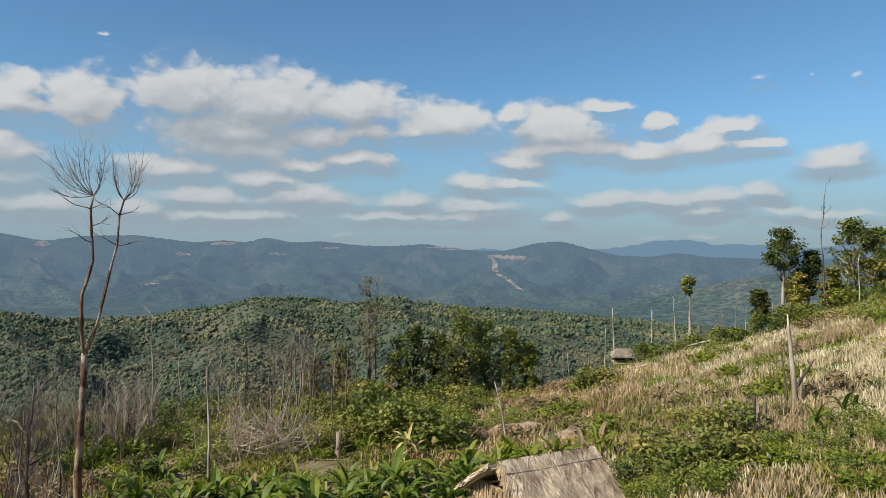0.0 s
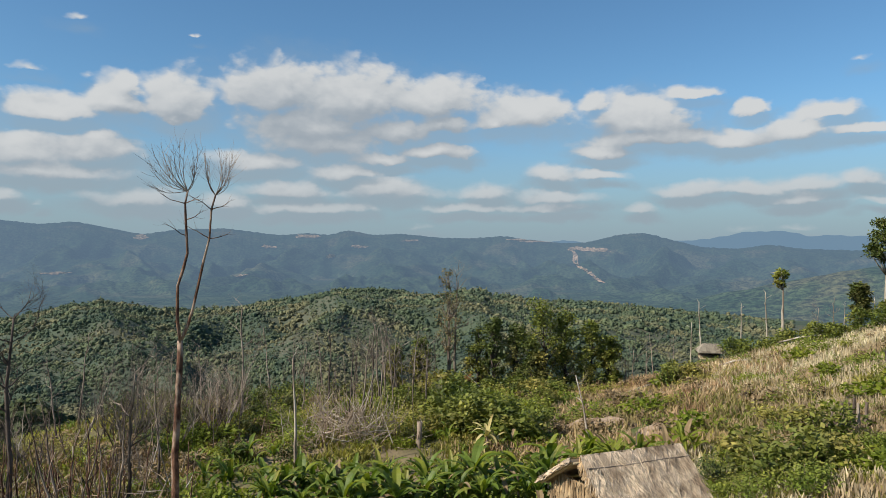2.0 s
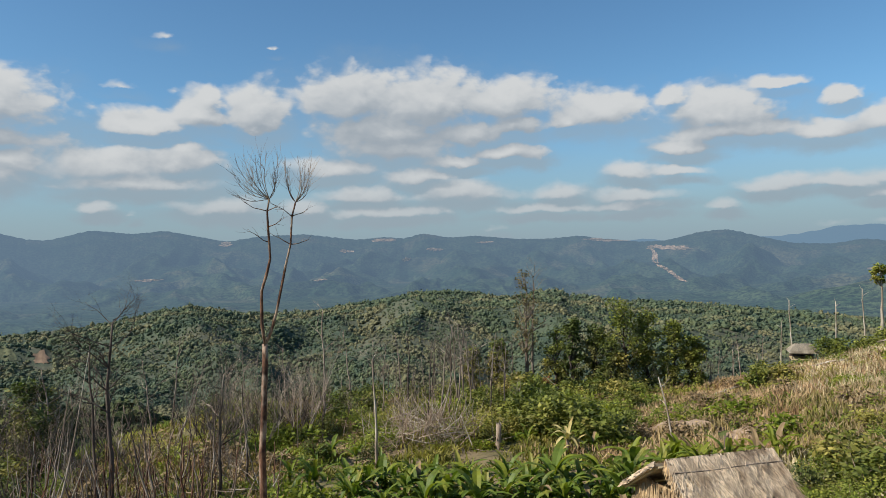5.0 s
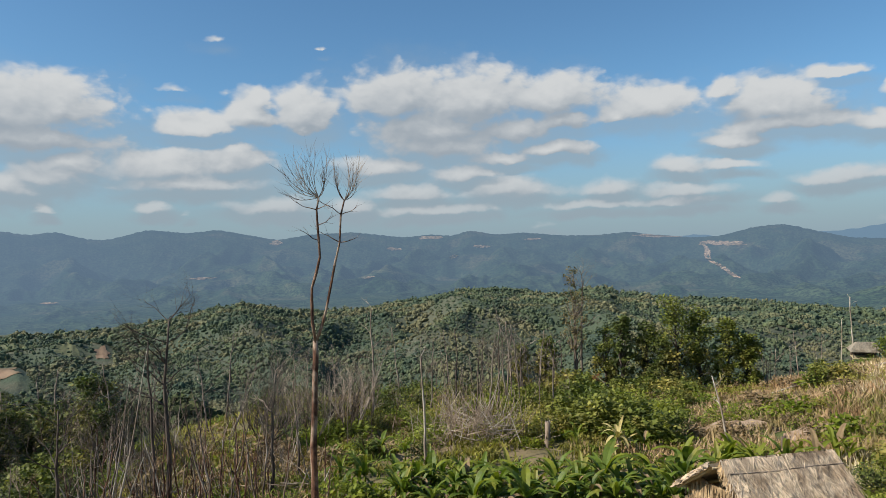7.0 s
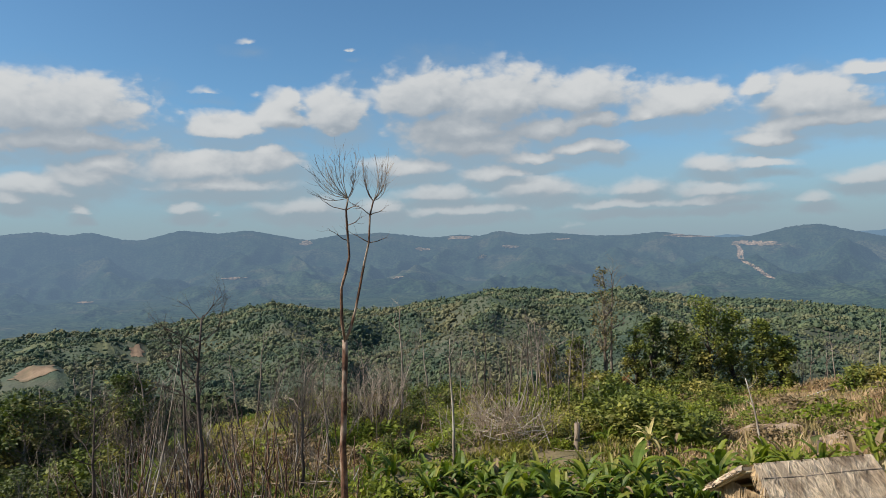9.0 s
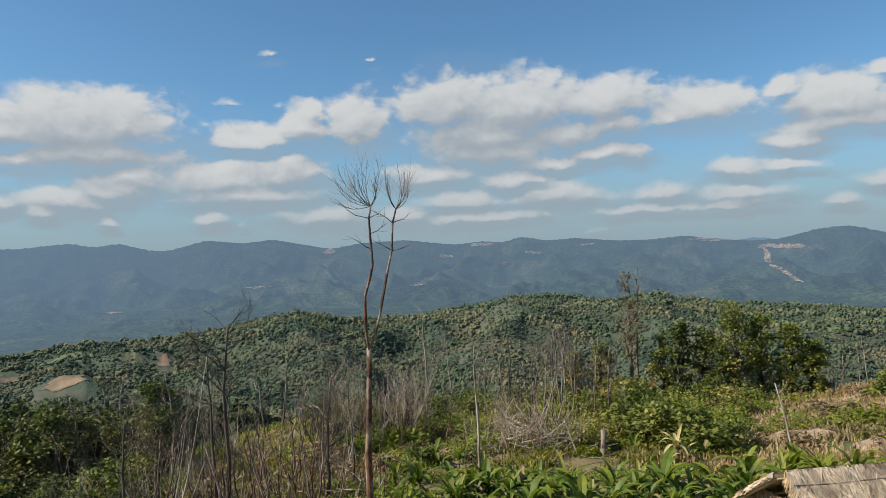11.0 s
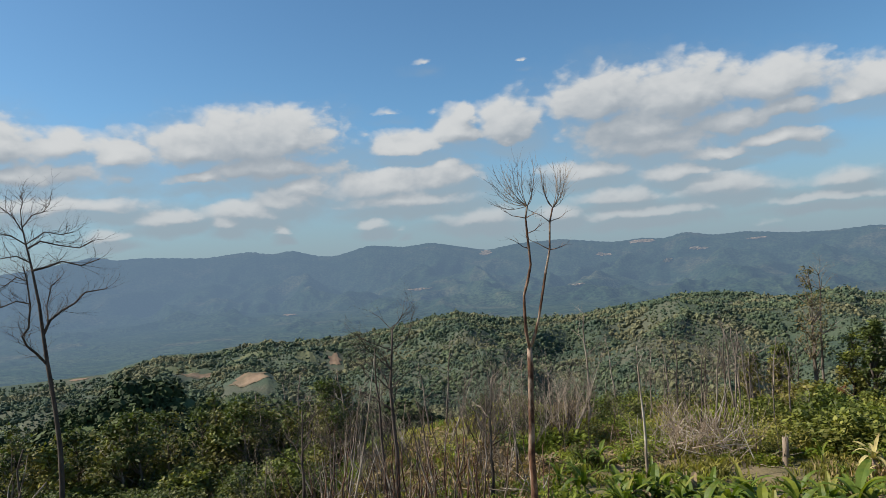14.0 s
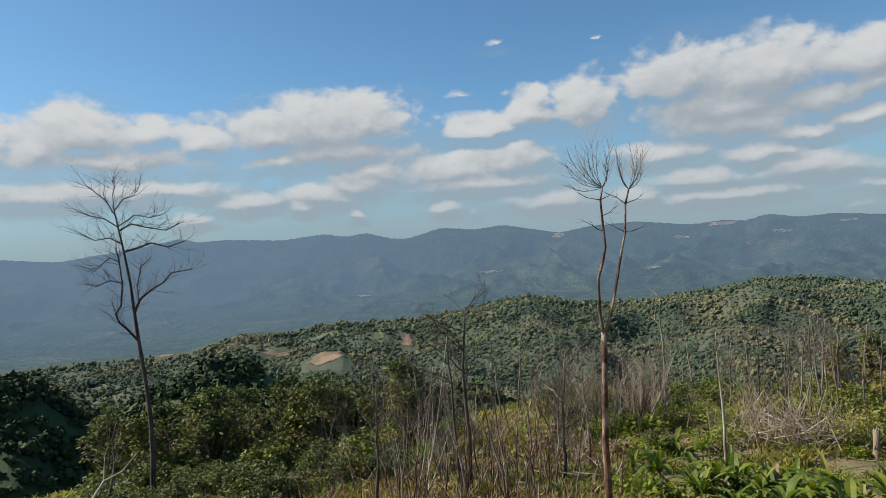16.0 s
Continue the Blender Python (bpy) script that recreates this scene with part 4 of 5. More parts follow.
POLES = [pole(60 + i, h, r, b, l, lab) for i, (h, r, b, l, lab) in enumerate((
    (2.6, 0.024, BARK_GREY, 0.08, "thin grey dead sapling stem standing upright"),
    (2.2, 0.022, BARK_BROWN, 0.15, "thin brown dead stem standing in the brush"),
    (3.0, 0.028, BARK_PALE, 0.10, "thin bleached dead stem standing upright"),
    (1.8, 0.030, BARK_BROWN, 0.30, "short brown leaning dead stem"),
    (2.8, 0.022, BARK_DARK, 0.20, "thin dark leaning dead stem"),
))]
for ob, (az, d) in zip(POLES, ((24.5, 40), (35.0, 32), (26.2, 42), (21.0, 43), (40.2, 33))):
    place(ob, az, d, rng.uniform(0, 360))
for i in range(110):
    az = rng.uniform(8, 50) if i < 75 else rng.gauss(37, 6)
    d = rng.uniform(28, 40) if az > 30 else rng.uniform(36, 60)
    copy_thing(POLES[rng.randrange(5)], facing(az, d, 0.1, rng.uniform(0, 360), rng.uniform(0.6, 1.2)))


STALKS = [pole(80 + i, h, r, b, l, lab) for i, (h, r, b, l, lab) in enumerate((
    (3.8, 0.042, BARK_BROWN, 0.05, "slim reddish-brown dead trunk standing in the brush"),
    (3.2, 0.036, BARK_BROWN, 0.12, "slim brown dead trunk leaning a little"),
    (4.4, 0.040, BARK_GREY, 0.04, "slim grey dead trunk standing in the brush"),
    (2.6, 0.046, BARK_BROWN, 0.03, "short reddish-brown dead trunk broken off"),
    (3.4, 0.034, BARK_PALE, 0.16, "slim bleached dead trunk leaning a little"),
))]
for ob, (az, d) in zip(STALKS, ((33.0, 28), (36.4, 27.5), (31.2, 29), (39.0, 28), (43.8, 29))):
    place(ob, az, d, rng.uniform(0, 360))
for i in range(80):
    az = rng.choice((31.0, 34.5, 37.5, 41.0, 41.5)) + rng.gauss(0, 1.0) if i < 55 else rng.uniform(24, 48)
    copy_thing(STALKS[rng.choice((0, 0, 1, 1, 2, 3, 3, 4))], facing(az, rng.uniform(25.5, 34), 0.1, rng.uniform(0, 360), rng.uniform(0.35, 1.1)) @ pose(0, 0, 0, rng.gauss(0, 9), 0, 0))


def leaning_pole(az, dist, height, tilt, turn, radius=0.05):
    ob = thing("bamboo_pole", "long pale bamboo stem leaning against its neighbours", "pole", "leaning bamboo poles")
    s = Shape()
    n = 10
    s.tube([(0.12 * math.sin(i * 0.4), 0, -0.2 + height * i / n) for i in range(n + 1)], [radius * (1 - 0.8 * i / n) for i in range(n + 1)], 6)
    part("stem", s, BARK_PALE, ob, "", True)
    ob.matrix_basis = facing(az, dist) @ pose(0, 0, 0, 0, tilt, 0) @ pose(0, 0, 0, 0, 0, turn)


for row in ((42.35, 29, 7.3, 13, 10), (42.7, 29.3, 6.0, 11, 40), (43.5, 29.3, 3.3, 27, 40), (42.6, 28.8, 3.4, 27.5, 20), (38.63, 28.8, 3.5, -8, 20), (43.95, 29, 3.2, 1, 0), (44.6, 31, 2.8, -14, 20)):
    leaning_pole(*row)
for row in ((14.6, 41, 4.0, 32, 15), (13.6, 41, 4.4, 18, 15), (15.2, 41, 3.0, -25, 15), (2.6, 56, 3.6, -42, 15)):
    leaning_pole(*row)


# ---- stumps and stakes ----
def stump(az, dist, height, radius, bark, label):
    rng = random.Random(int(az * 10) + 500)
    ob = thing("tree_stump", label, "stump")
    s = Shape()
    s.tube([(0, 0, -0.3), (0, 0, 0.1), (0.02, 0, height * 0.5), (0.03, 0, height * 0.95)], [radius * 1.35, radius * 1.05, radius * 0.95, radius * 0.9], 12, 0.07, rng)
    for i in range(5):  # splintered rim
        a = i * 1.26
        s.tube([(0.03 + math.cos(a) * radius * 0.6, math.sin(a) * radius * 0.6, height * 0.9), (0.03 + math.cos(a) * radius * 0.7, math.sin(a) * radius * 0.7, height * rng.uniform(0.98, 1.12))], [radius * 0.3, radius * 0.05], 5)
    part("trunk", s, bark, ob, "", True)
    place(ob, az, dist)


stump(8.4, 38, 1.45, 0.16, BARK_PALE, "tall bleached tree stump with a splintered top")
stump(-9.0, 36, 0.9, 0.12, BARK_GREY, "grey cut stump among russet grass")


def snag():
    ob = thing("dead_snag", "thick broken snag with bleached wood and charred sides", "dead tree")
    rng = random.Random(3)
    s = Shape()
    s.tube([(0.05, 0, -0.4), (0.02, 0, 0.4), (-0.02, 0, 1.2), (-0.10, 0, 2.2), (-0.18, 0, 3.2), (-0.27, 0, 4.2), (-0.33, 0, 5.0)], [0.20, 0.15, 0.135, 0.125, 0.105, 0.08, 0.035], 10, 0.2, rng)
    part("trunk", s, BARK_PALE, ob, "", True)
    b = Shape()
    grow(b, (0.0, 0, 1.0), (0.6, 0, 1.0), 1.9, 0.09, 0, rng, 0.5, 0.2, 2, 6, 0.2)
    part("branch", b, BARK_DARK, ob)
    c = Shape()
    c.tube([(0.28, 0.1, -0.2), (0.3, 0.1, 0.9), (0.33, 0.1, 2.1)], [0.11, 0.09, 0.06], 7, 0.1, rng)
    part("splinter", c, BARK_PALE, ob, "", True)
    d = Shape()
    d.tube([(-0.3, -0.1, -0.2), (-0.42, -0.1, 1.2), (-0.62, -0.1, 3.0)], [0.08, 0.06, 0.03], 6, 0.1, rng)
    part("branch", d, BARK_DARK, ob)
    place(ob, -26.5, 38, 0, rise_to(-26.5, 38, -4.3) / 5.0)


snag()
rng = random.Random(12)
for i in range(8):
    h = rng.uniform(0.9, 1.7)
    st = thing("wooden_stake", "weathered grey split stake stuck upright in the ground", "stake", "stakes on the stubble slope")
    s = Shape()
    s.tube([(0, 0, -0.2), (0.02, 0, h * 0.5), (0.05 * rng.uniform(-1, 1), 0, h)], [0.085, 0.08, 0.055], 6, 0.1, rng)
    part("post", s, BARK_GREY if i % 3 else BARK_PALE, st)
    place(st, -22.4 - 0.30 * i + rng.uniform(-0.1, 0.1), 35 + rng.uniform(-0.6, 0.6), rng.uniform(0, 360))


# ---- heap of dead branches ----
def brush_heap(az, dist, count, wide, high, seed, label):
    rng = random.Random(seed)
    ob = thing("brush_heap", label, "branch heap")
    for _ in range(count):
        s = Shape()
        x, y = rng.gauss(0, wide), rng.gauss(0, wide * 0.6)
        a = rng.uniform(0, 6.28)
        up = rng.choice((rng.uniform(-0.2, 0.5), rng.uniform(0.8, 3.0)))
        base = Vector((x, y, rng.uniform(0.0, 0.9) * high * math.exp(-((x / wide / 1.5) ** 2))))
        grow(s, base, (math.cos(a), math.sin(a), up), rng.uniform(0.8, 1.9) * high, rng.uniform(0.012, 0.032), 0, rng, 0.6, 0.02, 2, 4, 0.22)
        part("branch", s, BARK_PALE if rng.random() < 0.18 else TWIG, ob)
    place(ob, az, dist)


def dead_shrub(seed, height, bark, label):
    rng = random.Random(seed)
    ob = thing("dead_shrub", label, "shrub", "dead shrubs on the slope")
    for i in range(5):
        s = Shape()
        a = rng.uniform(0, 6.28)
        grow(s, (0.08 * math.cos(a), 0.08 * math.sin(a), -0.1), (0.35 * math.cos(a), 0.35 * math.sin(a), 1.0), height * rng.uniform(0.6, 1.0), 0.022, 2, rng, 0.55, 0.16, 2, 4, 0.3)
        part("stem", s, bark, ob)
    return ob


SHRUBS = [dead_shrub(1, 2.2, TWIG, "leafless shrub of fine grey-brown twigs"), dead_shrub(2, 1.7, BARK_DARK, "leafless shrub of dark fine twigs"), dead_shrub(3, 2.6, BARK_GREY, "tall leafless shrub of fine grey-brown twigs")]
for ob, (az, d) in zip(SHRUBS, ((29.5, 33), (45.0, 33), (16.0, 44))):
    place(ob, az, d)
for i in range(44):
    az = rng.uniform(26, 52) if i < 26 else rng.uniform(7, 28)
    copy_thing(SHRUBS[rng.randrange(3)], facing(az, rng.uniform(30, 44) if az > 28 else rng.uniform(40, 62), 0.1, rng.uniform(0, 360), rng.uniform(0.7, 1.25)))
for i in range(34):
    copy_thing(SHRUBS[rng.randrange(3)], facing(rng.uniform(22, 45), rng.uniform(40, 50), 0.1, rng.uniform(0, 360), rng.uniform(1.1, 1.9)))
brush_heap(13.8, 39, 260, 1.4, 1.45, 5, "tangled heap of bleached dead branches and bamboo")
brush_heap(16.6, 42, 50, 0.9, 1.2, 6, "loose heap of grey dead branches")
brush_heap(30.5, 31, 50, 1.6, 1.0, 7, "tangle of grey dead brushwood on the slope")
brush_heap(44.0, 32, 60, 2.2, 1.0, 8, "tangle of brown dead brushwood on the slope")
brush_heap(35.0, 30, 50, 1.8, 1.0, 9, "tangle of brown dead brushwood on the slope")

# ---- huts ----
def thatch_slope(shape, a, b, c, d, rng, rows=9, per=46, length=0.55, thick=0.03):
    """Courses of straw on the slope from the ridge a-b to the eave d-c."""
    a, b, c, d = (Vector(p) for p in (a, b, c, d))
    n = (b - a).cross(d - a).normalized()
    n = n if n.z > 0 else -n
    down = ((d - a) + (c - b)).normalized()
    straight = (b - a).normalized()
    for r in range(rows):
        s = r / rows
        for i in range(per):
            u = (i + rng.random()) / per
            p = a.lerp(d, s).lerp(b.lerp(c, s), u) + n * (0.02 + rng.random() * thick)
            w = rng.uniform(0.014, 0.05)
            q = p + down * length * rng.uniform(0.6, 1.2) + straight * rng.gauss(0, 0.13) + n * rng.uniform(-0.015, 0.05)
            q2 = q + straight * w * 0.5
            shape.add([p, p + straight * w, q2, q], [(0, 1, 2, 3)])


def hut():
    rng = random.Random(2)
    ob = thing("field_hut", "small field hut with a weathered thatched gable roof on posts", "hut")
    # x runs along the ridge, y to the far side; heights above the ground
    L, H, fy, fz, by, bz = 3.25, 3.5, -1.75, 1.85, 1.7, 2.45
    slab = Shape()
    slab.add([(0, 0, H), (L, 0.0, H + 0.02), (L + 0.02, fy, fz), (-0.02, fy, fz), (0, 0, H - 0.09), (L, 0, H - 0.09), (L + 0.02, fy, fz - 0.09), (-0.02, fy, fz - 0.09)],
             [(0, 1, 2, 3), (7, 6, 5, 4), (0, 4, 5, 1), (3, 2, 6, 7), (0, 3, 7, 4), (1, 5, 6, 2)])
    front = part("roof", slab, THATCH, ob, "grey-brown thatched roof slope")
    straw = Shape()
    thatch_slope(straw, (-0.03, -0.02, H), (L + 0.03, -0.02, H), (L + 0.06, fy, fz), (-0.06, fy, fz), rng, 16, 150, 0.38)
    part("thatch", straw, THATCH, front)
    slab = Shape()
    slab.add([(-0.32, 0, H - 0.02), (L, 0, H - 0.02), (L, by, bz), (-0.36, by, bz), (-0.32, 0, H - 0.10), (L, 0, H - 0.10), (L, by, bz - 0.08), (-0.36, by, bz - 0.08)],
             [(0, 3, 2, 1), (7, 4, 5, 6), (0, 1, 5, 4), (3, 7, 6, 2), (0, 4, 7, 3), (1, 2, 6, 5)])
    back = part("roof", slab, THATCH, ob, "far thatched roof slope with a ragged overhanging end")
    straw = Shape()
    thatch_slope(straw, (-0.36, 0.02, H), (L, 0.02, H), (L, by, bz), (-0.40, by, bz), rng, 10, 90, 0.45)
    for i in range(150):  # ragged straw hanging over the end
        u = rng.random()
        y, z = by * u, H - 0.02 + (bz - H) * u
        x = -0.34 + rng.uniform(-0.03, 0.06)
        straw.add([(x, y, z + 0.05), (x, y + 0.03, z + 0.05), (x - rng.uniform(0.05, 0.22), y + 0.04, z - rng.uniform(0.02, 0.16)), (x - 0.08, y + rng.gauss(0, 0.04), z - 0.06)], [(0, 1, 2, 3)])
    part("thatch", straw, THATCH, back)
    cap = Shape()  # ridge course, tied down with a bamboo
    for i in range(260):
        x = rng.uniform(-0.04, L + 0.04)
        s = rng.choice((-1, 1))
        z0 = H + 0.06
        e = 0.34 + rng.uniform(-0.05, 0.05)
        slope = (H - fz) / -fy if s < 0 else (H - bz) / by
        cap.add([(x, 0, z0), (x + 0.05, 0, z0), (x + 0.04 + rng.gauss(0, 0.03), s * e, z0 - e * slope), (x + rng.gauss(0, 0.03), s * e, z0 - e * slope)], [(0, 1, 2, 3)])
    part("ridge_cap", cap, THATCH, ob, "straw ridge course")
    tie = Shape()
    tie.tube([(-0.02, -0.33, H - 0.21), (L * 0.35, -0.34, H - 0.24), (L * 0.7, -0.32, H - 0.21), (L + 0.05, -0.33, H - 0.22)], [0.018] * 4, 6)
    part("bamboo_tie", tie, BARK_GREY, ob, "grey bamboo rod holding down the thatch")
    wall = Shape()  # gable end: straw panel, open above
    outline = [(-1.62, 0.2), (1.6, 0.2), (1.6, 2.42), (1.05, 2.76), (-0.72, 2.76), (-1.62, 1.92)]
    wall.add([(0.03, y, z) for y, z in outline] + [(0.10, y, z) for y, z in outline],
             [(5, 4, 3, 2, 1, 0), (6, 7, 8, 9, 10, 11), (0, 1, 7, 6), (1, 2, 8, 7), (2, 3, 9, 8), (3, 4, 10, 9), (4, 5, 11, 10), (5, 0, 6, 11)])
    gable = part("gable_wall", wall, THATCH_GOLD, ob, "golden straw end wall open under the gable")
    straw = Shape()
    for i in range(1500):
        y, z = rng.uniform(-1.6, 1.58), rng.uniform(0.4, 2.85)
        if z > min(2.86, H - 0.02 - abs(y) * (0.94 if y < 0 else 0.62)):
            continue
        w, h = rng.uniform(0.012, 0.03), rng.uniform(0.3, 0.65)
        x = 0.0 - rng.random() * 0.07
        straw.add([(x, y, z + 0.04), (x, y + w, z + 0.04), (x - 0.03, y + w * 0.6 + rng.gauss(0, 0.06), z - h), (x - 0.03, y + rng.gauss(0, 0.06), z - h)], [(0, 1, 2, 3)])
    for i in range(160):  # loose ends along the verge of the near slope
        u = rng.random()
        y, z = fy * u, H + (fz - H) * u
        straw.add([(-0.04, y, z + 0.03), (-0.04, y + 0.03, z + 0.03), (-0.10 - rng.uniform(0, 0.06), y + rng.gauss(0, 0.04), z - rng.uniform(0.1, 0.35)), (-0.07, y - 0.03, z - 0.12)], [(0, 1, 2, 3)])
    part("straw", straw, THATCH_GOLD, gable)
    for x, y, h in ((0.2, -1.5, 1.95), (0.2, 0, H - 0.15), (0.2, 1.45, 2.45), (L - 0.2, -1.5, 1.95), (L - 0.2, 0, H - 0.15), (L - 0.2, 1.45, 2.45)):
        p = Shape()
        p.tube([(x, y, -0.4), (x, y, h)], [0.06, 0.05], 7, 0.06, rng)
        part("post", p, BAMBOO, ob)
    for (x0, y0, z0), (x1, y1, z1) in (((-0.25, 0, H - 0.14), (L - 0.05, 0, H - 0.14)), ((-0.2, by - 0.15, bz - 0.06), (L - 0.05, by - 0.15, bz - 0.06)), ((0.05, fy + 0.15, fz), (L - 0.05, fy + 0.15, fz)), ((-0.22, 0, H - 0.12), (-0.25, by, bz - 0.12))):
        p = Shape()
        p.tube([(x0, y0, z0), (x1, y1, z1)], [0.035, 0.03], 6)
        part("rafter", p, BAMBOO, ob)
    for name, y, z, h in (("side_wall", -1.45, 0.95, 1.5), ("side_wall", 1.42, 1.2, 2.5)):
        side = Shape()
        side.box(pose(L / 2, y, z), L - 0.4, 0.05, h)
        part(name, side, BAMBOO, ob, "split bamboo side wall")
    end = Shape()
    near, far = L - 0.17, L - 0.12
    outline = [(-1.5, 0.2), (1.5, 0.2), (1.5, 2.45), (0, H - 0.12), (-1.5, 1.95)]
    end.add([(far, y, z) for y, z in outline] + [(near, y, z) for y, z in outline],
            [(0, 1, 2, 3, 4), (9, 8, 7, 6, 5), (0, 5, 6, 1), (1, 6, 7, 2), (2, 7, 8, 3), (3, 8, 9, 4), (4, 9, 5, 0)])
    part("end_wall", end, BAMBOO, ob, "split bamboo end wall")
    deck = Shape()
    deck.box(pose(L / 2, 0, 0.55), L - 0.3, 2.8, 0.07)
    part("floor_deck", deck, BAMBOO, ob)
    ob.matrix_basis = pose(1.53, 19.05, 0.0, 0, 0, 27.6) 
    ob.location.z = -4.0 - H


hut()


def shelter(az, dist, sink):
    rng = random.Random(8)
    ob = thing("field_shelter", "far small open shelter with a shaggy thatched roof", "hut")
    H, L, W = 1.9, 2.3, 1.25
    for s in (-1, 1):
        slab = Shape()
        v = [(-0.75, 0, H), (0.75, 0, H), (L / 2 + 0.15, s * W, 1.2), (-L / 2 - 0.15, s * W, 1.2)]
        slab.add(v + [(x, y, z - 0.05) for x, y, z in v], [(0, 1, 2, 3), (7, 6, 5, 4), (0, 4, 5, 1), (3, 2, 6, 7), (0, 3, 7, 4), (1, 5, 6, 2)])
        roof = part("roof", slab, THATCH_OLD, ob)
        straw = Shape()
        thatch_slope(straw, v[0], v[1], v[2], v[3], rng, 6, 60, 0.4)
        part("thatch", straw, THATCH_OLD, roof)
    ends = Shape()
    for s in (-1, 1):
        ends.add([(s * 0.75, 0, H), (s * (L / 2 + 0.15), -W, 1.2), (s * (L / 2 + 0.15), W, 1.2), (s * 0.7, 0, H - 0.06), (s * (L / 2 + 0.1), -W, 1.15), (s * (L / 2 + 0.1), W, 1.15)],
                 [(0, 1, 2), (5, 4, 3), (0, 3, 4, 1), (1, 4, 5, 2), (2, 5, 3, 0)])
    part("roof_end", ends, THATCH_OLD, ob)
    for x in (-1, 1):
        for y in (-0.95, 0.95):
            p = Shape()
            p.tube([(x, y, -0.5), (x, y, 1.3)], [0.05, 0.045], 6)
            part("post", p, BARK_GREY, ob)
    deck = Shape()
    deck.box(pose(0, 0, 0.55), 2.1, 2.0, 0.08)
    part("floor_deck", deck, BAMBOO, ob)
    wall = Shape()
    wall.box(pose(0, 0.98, 0.85), 2.0, 0.05, 0.6)
    part("back_wall", wall, BARK_DARK, ob, "dark back wall")
    place(ob, az, dist, 8, 0.85)
    ob.location.z = dist * math.tan(radians(-7.32)) + EYE - 0.85 * H + sink


shelter(-14.35, 63, 0)


def fallen_pole(a, b, radius, lift=0.35):
    ob = thing("fallen_pole", "long bleached pole lying across the slope", "pole", "fallen poles")
    p, q = spot(*a, lift), spot(*b, lift)
    s = Shape()
    s.tube([p - p, (q - p) * 0.5 + Vector((0, 0, 0.12)), q - p], [radius, radius * 0.9, radius * 0.7], 7)
    part("stem", s, BARK_PALE, ob, "", True)
    ob.location = p


fallen_pole((-12.2, 56), (-7.6, 54), 0.09)
fallen_pole((-14.9, 57), (-17.2, 57), 0.07)
fallen_pole((-19.0, 62), (-21.8, 60), 0.06, 0.8)


# ---- banana plants ----
def banana(seed, height, leaves, material, label):
    rng = random.Random(seed)
    ob = thing("banana_plant", label, "banana plant", "banana plants below the hut")
    stem = Shape()
    stem.tube([(0, 0, -0.2), (0.02, 0, height * 0.3), (0.03, 0.02, height * 0.55)], [0.11, 0.09, 0.05], 8)
    part("stem", stem, LEAF_LIME if seed % 2 else BARK_BROWN, ob, "", True)
    for i in range(leaves - 1):
        a = 2.4 * i + rng.uniform(-0.3, 0.3)
        up = rng.uniform(0.6, 4.0)
        leaf = Shape()
        ln = height * rng.uniform(0.6, 0.95)
        base = Vector((0.03, 0.02, height * 0.48))
        leaf.leaf(base, (math.cos(a), math.sin(a), up), ln, ln * rng.uniform(0.17, 0.25), rng.uniform(0.7, 3.2), 7, 0.35, 0.3, rng)
        dry = rng.random()
        part("leaf", leaf, material if dry < 0.78 else LEAF_LIME if dry < 0.88 else LEAF_DRY, ob)
    return ob


BANANAS = [
    banana(1, 2.5, 8, LEAF_BANANA, "banana plant with broad glossy green leaves"),
    banana(2, 2.1, 7, LEAF_BANANA, "young banana plant with arching green leaves"),
    banana(3, 2.8, 9, LEAF_BANANA, "tall banana plant with torn green leaves"),
    banana(4, 2.0, 8, LEAF_LIME, "sunlit banana plant with yellow-green leaves"),
    banana(5, 1.7, 7, LEAF_LIME, "small banana plant with yellowing leaves"),
]
rng = random.Random(31)
for ob, (az, d) in zip(BANANAS, ((11.5, 28.5), (15.0, 28.5), (4.0, 28), (-4.0, 31), (-8.0, 32))):
    place(ob, az, d, rng.uniform(0, 360), 0.75)
for i in range(190):
    if i < 115:
        az, d, k = rng.uniform(-3, 21), rng.uniform(26.0, 30.5), rng.randrange(3)
    elif i < 155:
        az, d, k = rng.uniform(-13.5, -1), rng.uniform(29.5, 34.5), rng.choice((0, 3, 3, 4, 4))
    elif i < 173:
        az, d, k = rng.uniform(-1, 10), rng.uniform(36, 50), rng.randrange(3)
    else:
        az, d, k = rng.uniform(18, 26), rng.uniform(30, 38), rng.randrange(3)
    copy_thing(BANANAS[k], facing(az, d, 0.1, rng.uniform(0, 360), rng.uniform(0.5, 0.9) * (1.25 if az < -1 else 1 if d < 30.5 else 0.8)))
for az, d, k, s in ((-29.6, 34, 1, 0.9), (-30.3, 35, 1, 0.7), (-27.9, 33, 0, 0.7), (64.5, 30, 1, 0.9), (66.0, 30, 0, 0.7), (62.6, 29, 4, 0.7), (60.5, 30, 1, 0.6), (68.0, 31, 4, 0.7)):
    copy_thing(BANANAS[k], facing(az, d, 0.1, az * 31, s))


# ---- bushes and leafy trees ----
def clump_points(rng, centre, r, count, flat=0.8):
    for _ in range(count):
        d = Vector((rng.gauss(0, 1), rng.gauss(0, 1), rng.gauss(0, 1) * flat)).normalized() * r * rng.uniform(0.55, 1.0)
        yield Vector(centre) + d


